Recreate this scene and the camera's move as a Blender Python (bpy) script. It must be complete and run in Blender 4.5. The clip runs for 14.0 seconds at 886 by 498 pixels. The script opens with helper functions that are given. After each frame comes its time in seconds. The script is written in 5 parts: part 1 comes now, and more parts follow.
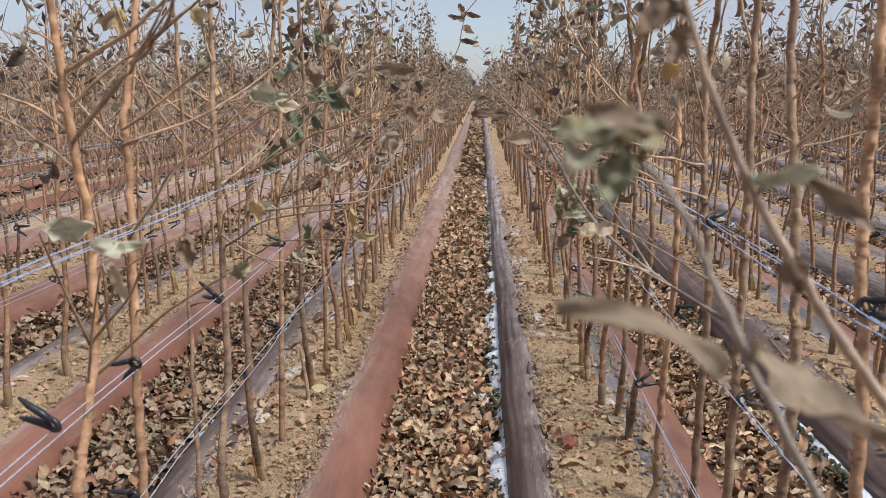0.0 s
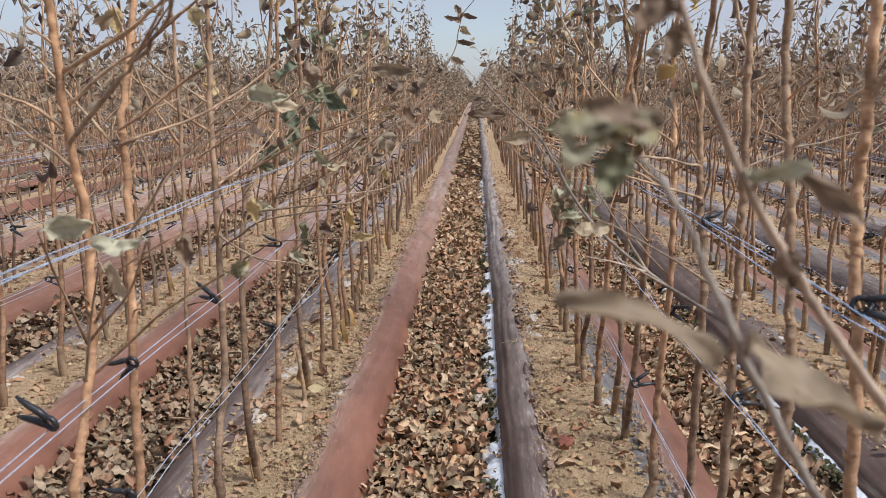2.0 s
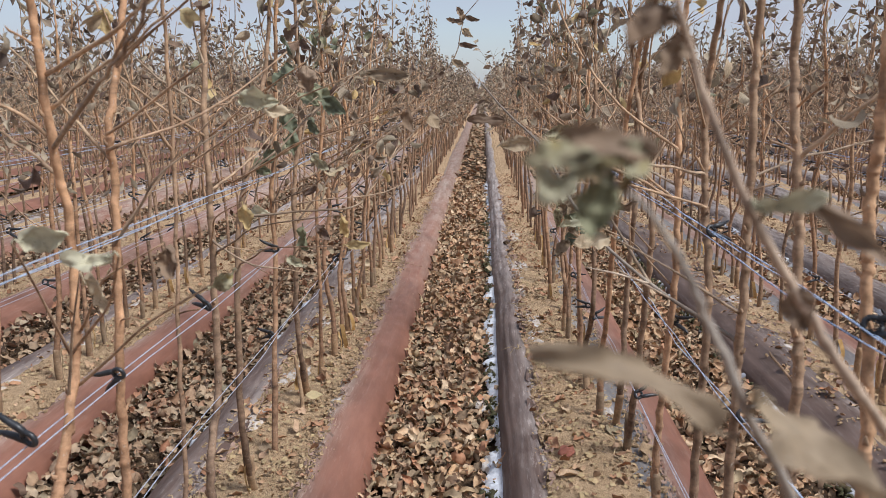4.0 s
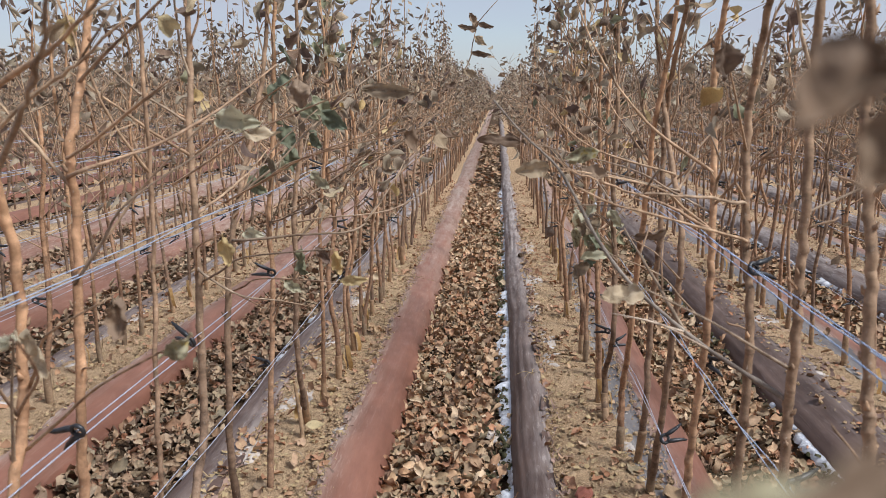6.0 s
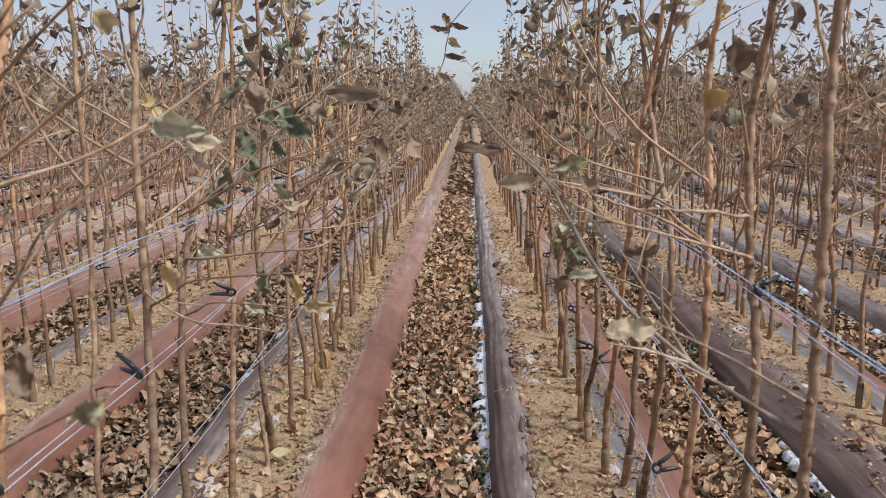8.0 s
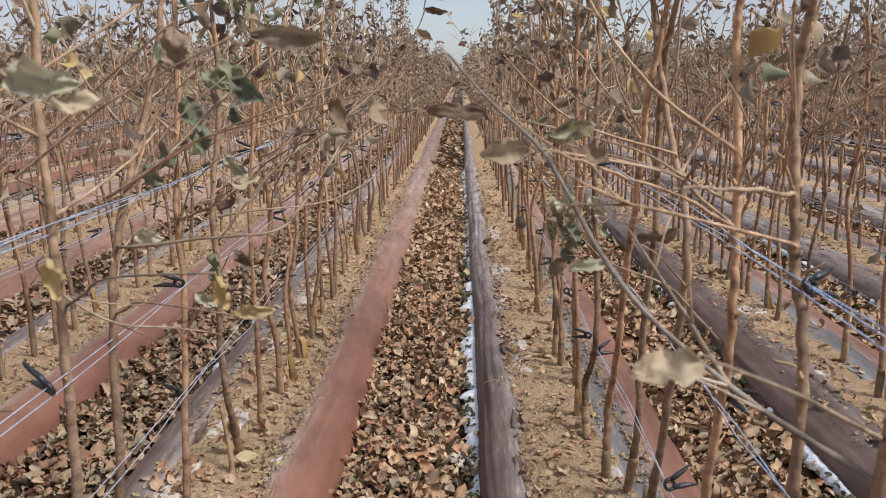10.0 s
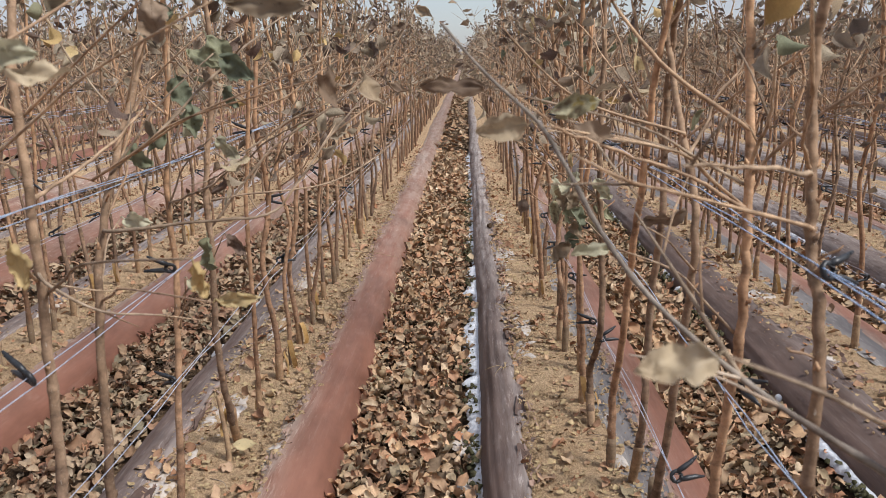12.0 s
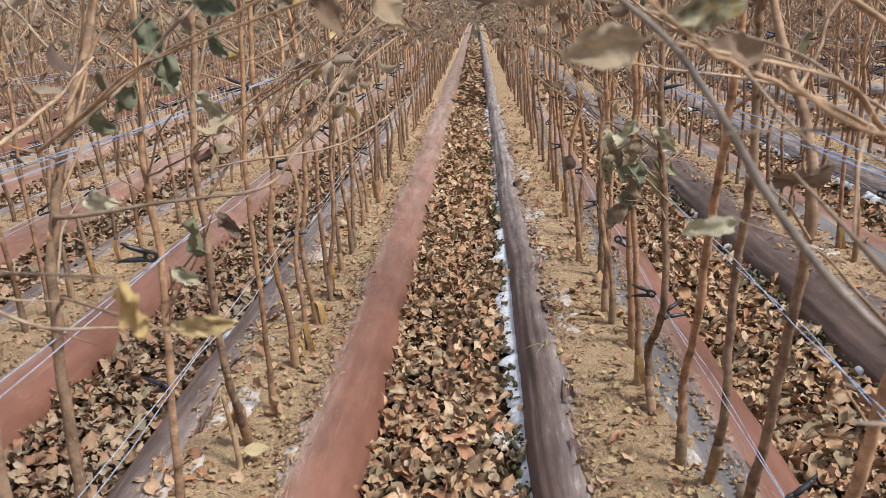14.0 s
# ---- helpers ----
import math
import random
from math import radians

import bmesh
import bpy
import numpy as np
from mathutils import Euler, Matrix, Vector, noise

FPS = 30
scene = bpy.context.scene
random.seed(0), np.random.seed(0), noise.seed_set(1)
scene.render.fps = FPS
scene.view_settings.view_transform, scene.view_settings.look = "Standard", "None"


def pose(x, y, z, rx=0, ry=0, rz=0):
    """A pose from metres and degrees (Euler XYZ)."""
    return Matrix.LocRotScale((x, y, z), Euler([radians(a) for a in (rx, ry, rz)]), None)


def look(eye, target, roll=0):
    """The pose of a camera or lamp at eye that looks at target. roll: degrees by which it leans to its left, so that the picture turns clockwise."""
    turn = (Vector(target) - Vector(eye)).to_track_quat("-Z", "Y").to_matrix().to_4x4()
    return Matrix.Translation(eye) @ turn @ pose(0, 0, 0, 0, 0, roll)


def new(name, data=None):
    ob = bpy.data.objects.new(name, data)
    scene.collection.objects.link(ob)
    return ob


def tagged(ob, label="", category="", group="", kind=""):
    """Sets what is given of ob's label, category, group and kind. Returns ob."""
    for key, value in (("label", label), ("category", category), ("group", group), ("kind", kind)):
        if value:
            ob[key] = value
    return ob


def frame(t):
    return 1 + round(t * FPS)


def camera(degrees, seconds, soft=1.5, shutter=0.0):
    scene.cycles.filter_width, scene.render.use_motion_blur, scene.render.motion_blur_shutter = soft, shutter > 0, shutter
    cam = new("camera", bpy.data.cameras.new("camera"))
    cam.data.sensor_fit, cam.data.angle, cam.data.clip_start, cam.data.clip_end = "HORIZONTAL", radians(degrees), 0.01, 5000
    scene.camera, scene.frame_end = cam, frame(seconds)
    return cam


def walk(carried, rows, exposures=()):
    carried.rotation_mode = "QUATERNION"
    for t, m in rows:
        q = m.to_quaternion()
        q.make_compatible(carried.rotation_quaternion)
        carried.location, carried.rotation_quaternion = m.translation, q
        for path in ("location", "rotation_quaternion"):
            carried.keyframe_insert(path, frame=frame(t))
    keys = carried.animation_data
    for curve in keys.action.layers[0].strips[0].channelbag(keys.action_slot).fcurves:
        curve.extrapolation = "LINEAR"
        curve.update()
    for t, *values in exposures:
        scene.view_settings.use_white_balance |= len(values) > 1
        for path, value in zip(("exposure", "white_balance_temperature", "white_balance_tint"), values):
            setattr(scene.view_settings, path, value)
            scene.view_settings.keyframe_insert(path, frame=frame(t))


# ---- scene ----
cam = camera(60.0, 14.0, soft=0.5)
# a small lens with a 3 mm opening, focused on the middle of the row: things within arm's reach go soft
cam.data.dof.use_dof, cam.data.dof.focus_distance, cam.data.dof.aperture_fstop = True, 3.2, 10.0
PATH = [
    (0, (0.011, -0.048, 1.062), (-0.086, 1.906, 0.646), -0.6),
    (0.5, (0.002, -0.047, 1.059), (-0.09, 1.907, 0.645), -0.8),
    (1, (0.003, -0.049, 1.056), (-0.087, 1.906, 0.644), -0.8),
    (1.5, (0.004, -0.049, 1.055), (-0.083, 1.906, 0.644), -0.7),
    (2, (0.01, -0.053, 1.06), (-0.077, 1.902, 0.648), -0.5),
    (4.5, (0.027, 0.021, 1.07), (-0.078, 1.977, 0.663), -0.2),
    (5, (0.033, 0.065, 1.077), (-0.085, 2.021, 0.676), -0.3),
    (5.5, (0.036, 0.101, 1.077), (-0.102, 2.056, 0.677), -0.3),
    (6, (0.027, 0.146, 1.087), (-0.111, 2.101, 0.687), 0.0),
    (6.5, (0.024, 0.179, 1.089), (-0.115, 2.134, 0.691), 0.1),
    (7, (0.023, 0.211, 1.095), (-0.114, 2.167, 0.702), 0.3),
    (7.5, (0.009, 0.262, 1.086), (-0.112, 2.221, 0.703), 0.2),
    (8, (0.015, 0.273, 1.082), (-0.051, 2.235, 0.699), -0.1),
    (8.2, (0.008, 0.292, 1.077), (-0.036, 2.254, 0.692), -0.1),
    (10.3, (0.04, 0.511, 1.05), (-0.009, 2.458, 0.594), -0.5),
    (10.5, (0.044, 0.512, 1.046), (-0.012, 2.458, 0.589), -0.5),
    (11, (0.049, 0.51, 1.045), (-0.011, 2.453, 0.576), -0.6),
    (11.5, (0.048, 0.524, 1.044), (-0.013, 2.464, 0.564), -0.6),
    (12, (0.045, 0.549, 1.044), (-0.016, 2.487, 0.553), -0.6),
    (12.5, (0.045, 0.595, 1.041), (-0.023, 2.529, 0.539), -0.9),
    (13, (0.024, 0.656, 1.042), (-0.059, 2.59, 0.536), -1.1),
    (13.5, (0.011, 0.72, 1.015), (-0.092, 2.642, 0.472), -2.6),
    (14, (0.002, 0.824, 1.0), (-0.107, 2.73, 0.404), -3.0),
]
walk(cam, [(t, look(eye, target, roll)) for t, eye, target, roll in PATH], [(0.0, 0.16, 6180, 8), (8.0, 0.16, 6180, 8), (10.5, 0.17, 6350, 8), (13.5, 0.18, 6390, 8), (14.0, 0.34, 6390, 8)])

# ------------------------------------------------------------------ light
world = bpy.data.worlds.new("sky")
scene.world = world
world.use_nodes = True
wn, wl = world.node_tree.nodes, world.node_tree.links
wn.clear()
SUN_AZ, SUN_EL = radians(116), radians(50)      # clockwise from +y
sky = wn.new("ShaderNodeTexSky")
sky.sky_type, sky.sun_disc = "NISHITA", False
sky.sun_elevation, sky.sun_rotation = SUN_EL, SUN_AZ
sky.air_density, sky.dust_density, sky.ozone_density = 1.0, 1.0, 1.5
wco = wn.new("ShaderNodeTexCoord")
wmap = wn.new("ShaderNodeMapping")
wmap.inputs["Scale"].default_value = (1.0, 1.0, 3.2)
cloud = wn.new("ShaderNodeTexNoise")
cloud.inputs["Scale"].default_value, cloud.inputs["Detail"].default_value = 2.2, 5.0
cramp = wn.new("ShaderNodeValToRGB")
cramp.color_ramp.elements[0].position, cramp.color_ramp.elements[1].position = 0.34, 0.66
cramp.color_ramp.elements[0].color, cramp.color_ramp.elements[1].color = (0.5, 0.5, 0.5, 1), (1.0, 1.0, 1.0, 1)
cmix = wn.new("ShaderNodeMix")
cmix.data_type = "RGBA"
cmix.inputs["B"].default_value = (3.6, 3.7, 4.3, 1)
wbg = wn.new("ShaderNodeBackground")
wbg.inputs["Strength"].default_value = 0.131
wout = wn.new("ShaderNodeOutputWorld")
wl.new(wco.outputs["Generated"], wmap.inputs["Vector"])
wl.new(wmap.outputs["Vector"], cloud.inputs["Vector"])
wl.new(cloud.outputs["Fac"], cramp.inputs["Fac"])
wl.new(cramp.outputs["Color"], cmix.inputs["Factor"])
wl.new(sky.outputs["Color"], cmix.inputs["A"])
wl.new(cmix.outputs["Result"], wbg.inputs["Color"])
wl.new(wbg.outputs["Background"], wout.inputs["Surface"])

sun_data = bpy.data.lights.new("sun", "SUN")
sun_data.energy, sun_data.angle, sun_data.color = 4.0, radians(16), (1.0, 0.97, 0.955)
sun = new("sun", sun_data)
sun_dir = Vector((math.sin(SUN_AZ) * math.cos(SUN_EL), math.cos(SUN_AZ) * math.cos(SUN_EL), math.sin(SUN_EL)))
sun.matrix_world = look(sun_dir * 30, (0, 0, 0))

# ------------------------------------------------------------------ materials
def material(name, rough=0.8, spec=0.3):
    m = bpy.data.materials.new(name)
    m.use_nodes = True
    n, l = m.node_tree.nodes, m.node_tree.links
    b = n["Principled BSDF"]
    b.inputs["Roughness"].default_value = rough
    b.inputs["Specular IOR Level"].default_value = spec
    return m, n, l, b


def coords(n, l, scale=(1, 1, 1)):
    co = n.new("ShaderNodeTexCoord")
    mp = n.new("ShaderNodeMapping")
    mp.inputs["Scale"].default_value = scale
    l.new(co.outputs["Object"], mp.inputs["Vector"])
    return mp.outputs["Vector"]


def noise_tex(n, l, vec, scale, detail=4.0, rough=0.6):
    t = n.new("ShaderNodeTexNoise")
    t.inputs["Scale"].default_value, t.inputs["Detail"].default_value = scale, detail
    t.inputs["Roughness"].default_value = rough
    l.new(vec, t.inputs["Vector"])
    return t.outputs["Fac"]


def ramp(n, l, fac, stops):
    r = n.new("ShaderNodeValToRGB")
    e = r.color_ramp.elements
    while len(e) < len(stops):
        e.new(0.5)
    for k, (p, c) in enumerate(stops):
        e[k].position, e[k].color = p, (*c, 1)
    l.new(fac, r.inputs["Fac"])
    return r.outputs["Color"]


def mixed(n, l, fac, a, b, mode="MIX"):
    m = n.new("ShaderNodeMix")
    m.data_type, m.blend_type = "RGBA", mode
    for sock, v in ((m.inputs["Factor"], fac), (m.inputs["A"], a), (m.inputs["B"], b)):
        if isinstance(v, bpy.types.NodeSocket):
            l.new(v, sock)
        elif isinstance(v, tuple):
            sock.default_value = (*v, 1)
        else:
            sock.default_value = v
    return m.outputs["Result"]


def bumped(n, l, b, fac, strength, dist):
    bp = n.new("ShaderNodeBump")
    bp.inputs["Strength"].default_value, bp.inputs["Distance"].default_value = strength, dist
    l.new(fac, bp.inputs["Height"])
    l.new(bp.outputs["Normal"], b.inputs["Normal"])


def any_random(n, l):
    """One random number for each object and each loose island of a joined mesh."""
    oi, ge, ad, fr = n.new("ShaderNodeObjectInfo"), n.new("ShaderNodeNewGeometry"), n.new("ShaderNodeMath"), n.new("ShaderNodeMath")
    ad.operation, fr.operation = "ADD", "FRACT"
    l.new(oi.outputs["Random"], ad.inputs[0])
    l.new(ge.outputs["Random Per Island"], ad.inputs[1])
    l.new(ad.outputs[0], fr.inputs[0])
    return fr.outputs[0]


def make_soil():
    m, n, l, b = material("dry_sandy_soil", 0.95, 0.1)
    v = coords(n, l)
    big, mid, fine = noise_tex(n, l, v, 4.0, 3), noise_tex(n, l, v, 34, 6, 0.7), noise_tex(n, l, v, 230, 3, 0.7)
    vo = n.new("ShaderNodeTexVoronoi")
    vo.inputs["Scale"].default_value = 95
    l.new(v, vo.inputs["Vector"])
    c = ramp(n, l, big, [(0.3, (0.470, 0.310, 0.172)), (0.7, (0.640, 0.455, 0.280))])
    c = mixed(n, l, 0.6, c, ramp(n, l, mid, [(0.32, (0.300, 0.185, 0.104)), (0.48, (0.510, 0.345, 0.203)), (0.66, (0.707, 0.515, 0.325))]))
    c = mixed(n, l, 0.4, c, ramp(n, l, fine, [(0.36, (0.230, 0.135, 0.074)), (0.58, (0.707, 0.515, 0.325))]))
    c = mixed(n, l, ramp(n, l, vo.outputs["Distance"], [(0.0, (0.3,) * 3), (0.3, (0, 0, 0))]), c, (0.214, 0.119, 0.060))
    l.new(c, b.inputs["Base Color"])
    bumped(n, l, b, mixed(n, l, 0.5, mid, fine), 1.0, 0.02)
    return m


def make_trench():
    m, n, l, b = material("trench_earth", 0.95, 0.1)
    v = coords(n, l)
    a, f = noise_tex(n, l, v, 22, 5), noise_tex(n, l, v, 90, 3)
    c = ramp(n, l, a, [(0.3, (0.035, 0.023, 0.016)), (0.5, (0.10, 0.065, 0.04)), (0.7, (0.22, 0.145, 0.088))])
    l.new(c, b.inputs["Base Color"])
    bumped(n, l, b, f, 0.8, 0.02)
    return m


def make_film(name, base, dust, streak, rough):
    """Old mulch film with dried mud: long scratches, dust and stains."""
    m, n, l, b = material(name, rough, 0.18)
    v, vs = coords(n, l), coords(n, l, (46, 2.6, 30))
    vd = coords(n, l, (20, 9, 20))
    big, mid = noise_tex(n, l, coords(n, l, (1.6, 0.8, 1.6)), 4.0, 4), noise_tex(n, l, coords(n, l, (1.5, 0.22, 1.2)), 26, 5)
    scr, cross = noise_tex(n, l, vs, 1.0, 5, 0.7), noise_tex(n, l, vd, 1.0, 3)
    c = ramp(n, l, big, [(0.32, tuple(x * 0.62 for x in base)), (0.68, tuple(min(1, x * 1.35 + 0.01) for x in base))])
    c = mixed(n, l, 0.4, c, ramp(n, l, mid, [(0.3, tuple(x * 0.7 for x in base)), (0.65, tuple(x * 1.2 for x in base))]))
    c = mixed(n, l, ramp(n, l, scr, [(0.56, (0, 0, 0)), (0.74, (streak,) * 3)]), c, dust)
    c = mixed(n, l, ramp(n, l, cross, [(0.62, (0, 0, 0)), (0.8, (0.15,) * 3)]), c, dust)
    # dust and scuffs along the worn upper edge; the whole sheet pales further off
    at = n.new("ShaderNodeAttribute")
    at.attribute_name = "wear_pale"
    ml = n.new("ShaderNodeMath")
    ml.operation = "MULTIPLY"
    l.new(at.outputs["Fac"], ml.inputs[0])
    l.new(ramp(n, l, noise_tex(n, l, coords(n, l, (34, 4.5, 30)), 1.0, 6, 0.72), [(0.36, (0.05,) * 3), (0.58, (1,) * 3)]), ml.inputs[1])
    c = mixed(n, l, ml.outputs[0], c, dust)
    # short pale scuffs where the sheet has been rubbed
    m2 = n.new("ShaderNodeMath")
    m2.operation = "MULTIPLY_ADD"
    l.new(at.outputs["Fac"], m2.inputs[0])
    m2.inputs[1].default_value, m2.inputs[2].default_value = 0.95, 0.02
    m3 = n.new("ShaderNodeMath")
    m3.operation = "MULTIPLY"
    l.new(m2.outputs[0], m3.inputs[0])
    l.new(ramp(n, l, noise_tex(n, l, coords(n, l, (120, 15, 90)), 1.0, 4, 0.7), [(0.57, (0, 0, 0)), (0.65, (1,) * 3)]), m3.inputs[1])
    c = mixed(n, l, m3.outputs[0], c, tuple(min(0.75, x * 1.35) for x in dust))
    l.new(c, b.inputs["Base Color"])
    bumped(n, l, b, mixed(n, l, 0.6, mid, scr), 0.55, 0.004)
    return m


def make_bark(name, dark, light, young, z0, z1):
    """Bark that turns from grown wood to this year's shoot with height; blotches, lenticels and rings."""
    m, n, l, b = material(name, 0.78, 0.15)
    v = coords(n, l)
    blot = noise_tex(n, l, v, 13, 4, 0.65)
    g, f = noise_tex(n, l, v, 42, 5, 0.7), noise_tex(n, l, coords(n, l, (300, 300, 110)), 1.0, 3)
    ring = noise_tex(n, l, coords(n, l, (9, 9, 42)), 1.0, 4)
    c = ramp(n, l, g, [(0.3, dark), (0.68, light)])
    ge, sx, mr = n.new("ShaderNodeNewGeometry"), n.new("ShaderNodeSeparateXYZ"), n.new("ShaderNodeMapRange")
    l.new(ge.outputs["Position"], sx.inputs[0])
    mr.inputs["From Min"].default_value, mr.inputs["From Max"].default_value = z0, z1
    l.new(sx.outputs["Z"], mr.inputs["Value"])
    shoot = ramp(n, l, g, [(0.28, tuple(x * 0.5 for x in young)), (0.5, young), (0.72, tuple(min(0.7, x * 1.35 + 0.03) for x in young))])
    c = mixed(n, l, mr.outputs[0], c, shoot)
    r = any_random(n, l)
    c = mixed(n, l, 0.7, c, ramp(n, l, r, [(0.0, (0.5, 0.47, 0.45)), (0.35, (0.85, 0.85, 0.86)), (0.55, (1.15, 0.95, 0.78)), (0.72, (1.3, 1.22, 1.12)), (0.86, (1.25, 1.02, 0.84)), (1.0, (0.68, 0.56, 0.5))]), "MULTIPLY")
    c = mixed(n, l, ramp(n, l, ring, [(0.56, (0, 0, 0)), (0.66, (0.5,) * 3)]), c, tuple(x * 0.7 for x in dark))
    c = mixed(n, l, ramp(n, l, f, [(0.64, (0, 0, 0)), (0.72, (0.6,) * 3)]), c, (0.52, 0.46, 0.39))
    c = mixed(n, l, 0.75, c, ramp(n, l, blot, [(0.34, (0.55, 0.50, 0.48)), (0.5, (1.0, 1.0, 1.0)), (0.66, (1.4, 1.38, 1.34))]), "MULTIPLY")
    l.new(c, b.inputs["Base Color"])
    bumped(n, l, b, mixed(n, l, 0.5, g, ring), 0.8, 0.003)
    return m


def make_leaf(name, stops, rough=0.65, gloss=0.25, through_light=0.25):
    m, n, l, b = material(name, rough, gloss)
    r = any_random(n, l)
    v = coords(n, l)
    g, f = noise_tex(n, l, v, 45, 4), noise_tex(n, l, v, 170, 3)
    c = ramp(n, l, r, stops)
    c = mixed(n, l, 0.5, c, ramp(n, l, g, [(0.3, (0.42, 0.36, 0.31)), (0.5, (0.95, 0.93, 0.9)), (0.75, (1.35, 1.3, 1.15))]), "MULTIPLY")
    c = mixed(n, l, ramp(n, l, f, [(0.62, (0, 0, 0)), (0.72, (0.5,) * 3)]), c, (0.07, 0.04, 0.022))
    l.new(c, b.inputs["Base Color"])
    bumped(n, l, b, g, 0.4, 0.004)
    if through_light:
        tr, mx = n.new("ShaderNodeBsdfTranslucent"), n.new("ShaderNodeMixShader")
        mx.inputs["Fac"].default_value = through_light
        l.new(c, tr.inputs["Color"])
        l.new(b.outputs[0], mx.inputs[1])
        l.new(tr.outputs[0], mx.inputs[2])
        l.new(mx.outputs[0], n["Material Output"].inputs["Surface"])
    return m


def make_plain(name, a, b2, scale, rough, spec=0.4, bump=0.2, dist=0.002):
    m, n, l, b = material(name, rough, spec)
    g = noise_tex(n, l, coords(n, l), scale, 4)
    l.new(ramp(n, l, g, [(0.3, a), (0.7, b2)]), b.inputs["Base Color"])
    bumped(n, l, b, g, bump, dist)
    return m


SOIL, TRENCH = make_soil(), make_trench()
# red film on shoulders that face +x, the darker one on those facing -x
FILM_RED = make_film("red_brown_film", (0.235, 0.106, 0.071), (0.50, 0.41, 0.34), 0.16, 0.46)
FILM_DARK = make_film("dark_film", (0.120, 0.078, 0.063), (0.52, 0.46, 0.425), 0.26, 0.55)
FILM_FRAY = make_film("frayed_pale_film", (0.36, 0.24, 0.185), (0.56, 0.48, 0.42), 0.4, 0.6)
FILM_GREY = make_film("grey_film", (0.15, 0.135, 0.135), (0.36, 0.33, 0.30), 0.4, 0.5)
BARK = make_bark("trunk_bark", (0.120, 0.078, 0.056), (0.39, 0.265, 0.178), (0.41, 0.275, 0.175), 0.25, 0.9)
TWIG = make_bark("twig_bark", (0.25, 0.180, 0.124), (0.49, 0.382, 0.278), (0.43, 0.328, 0.232), 0.4, 1.2)
STOCK = make_bark("rootstock_bark", (0.19, 0.135, 0.088), (0.43, 0.31, 0.20), (0.40, 0.27, 0.16), 2.0, 3.0)
TAPE = make_plain("yellow_graft_tape", (0.34, 0.19, 0.06), (0.56, 0.36, 0.15), 60, 0.5, 0.4)
TWIG_GREY = make_bark("grey_twig_bark", (0.27, 0.235, 0.20), (0.47, 0.41, 0.35), (0.41, 0.355, 0.30), 0.6, 1.4)
LEAF = make_leaf("autumn_leaf", [(0.0, (0.143, 0.108, 0.089)), (0.16, (0.305, 0.245, 0.183)), (0.32, (0.442, 0.375, 0.275)), (0.44, (0.211, 0.148, 0.114)), (0.56, (0.157, 0.108, 0.089)),
                                 (0.66, (0.285, 0.225, 0.167)), (0.76, (0.511, 0.430, 0.316)), (0.86, (0.221, 0.185, 0.130)), (0.94, (0.256, 0.165, 0.117)), (1.0, (0.551, 0.450, 0.295))], through_light=0.25)
LEAF_GREEN = make_leaf("olive_green_leaf", [(0.0, (0.16, 0.18, 0.125)), (0.5, (0.24, 0.25, 0.16)), (1.0, (0.33, 0.32, 0.205))])
LEAF_YELLOW = make_leaf("yellow_leaf", [(0.0, (0.50, 0.345, 0.15)), (0.5, (0.58, 0.43, 0.21)), (1.0, (0.56, 0.47, 0.28))])
LEAF_TAN = make_leaf("tan_leaf", [(0.0, (0.44, 0.34, 0.23)), (0.5, (0.52, 0.415, 0.285)), (1.0, (0.57, 0.47, 0.33))])
LEAF_DUN = make_leaf("dun_leaf", [(0.0, (0.27, 0.205, 0.14)), (0.5, (0.31, 0.24, 0.165)), (1.0, (0.36, 0.28, 0.19))])
LEAF_BROWN = make_leaf("brown_leaf", [(0.0, (0.17, 0.115, 0.08)), (0.5, (0.25, 0.175, 0.12)), (1.0, (0.32, 0.235, 0.165))])
LEAF_PALE = make_leaf("pale_olive_leaf", [(0.0, (0.45, 0.425, 0.30)), (0.5, (0.54, 0.51, 0.37)), (1.0, (0.59, 0.56, 0.42))])
LEAF_MIXED = make_leaf("half_withered_leaf", [(0.0, (0.34, 0.32, 0.20)), (1.0, (0.36, 0.33, 0.20))])
nm, lm = LEAF_MIXED.node_tree.nodes, LEAF_MIXED.node_tree.links
patches = ramp(nm, lm, noise_tex(nm, lm, coords(nm, lm), 75, 3), [(0.36, (0.13, 0.085, 0.055)), (0.47, (0.33, 0.30, 0.19)), (0.58, (0.46, 0.42, 0.28)), (0.66, (0.40, 0.31, 0.10))])
lm.new(patches, nm["Principled BSDF"].inputs["Base Color"])
STREWN = make_leaf("strewn_dry_leaf", [(0.0, (0.400, 0.225, 0.130)), (0.25, (0.480, 0.325, 0.205)), (0.45, (0.300, 0.165, 0.098)), (0.6, (0.520, 0.375, 0.255)), (0.8, (0.430, 0.215, 0.118)), (1.0, (0.250, 0.140, 0.085))], 0.8, 0.15, 0.0)
LITTER = make_leaf("fallen_leaf", [(0.0, (0.365, 0.212, 0.122)), (0.1, (0.515, 0.344, 0.204)), (0.2, (0.410, 0.229, 0.139)), (0.3, (0.647, 0.473, 0.309)), (0.36, (0.231, 0.142, 0.096)), (0.46, (0.410, 0.319, 0.202)), (0.54, (0.535, 0.344, 0.204)),
                                   (0.62, (0.285, 0.231, 0.147)), (0.7, (0.691, 0.531, 0.365)), (0.75, (0.462, 0.316, 0.196)), (0.84, (0.469, 0.235, 0.137)), (0.92, (0.368, 0.272, 0.176)), (1.0, (0.210, 0.152, 0.103))], 0.75, 0.2, 0.0)
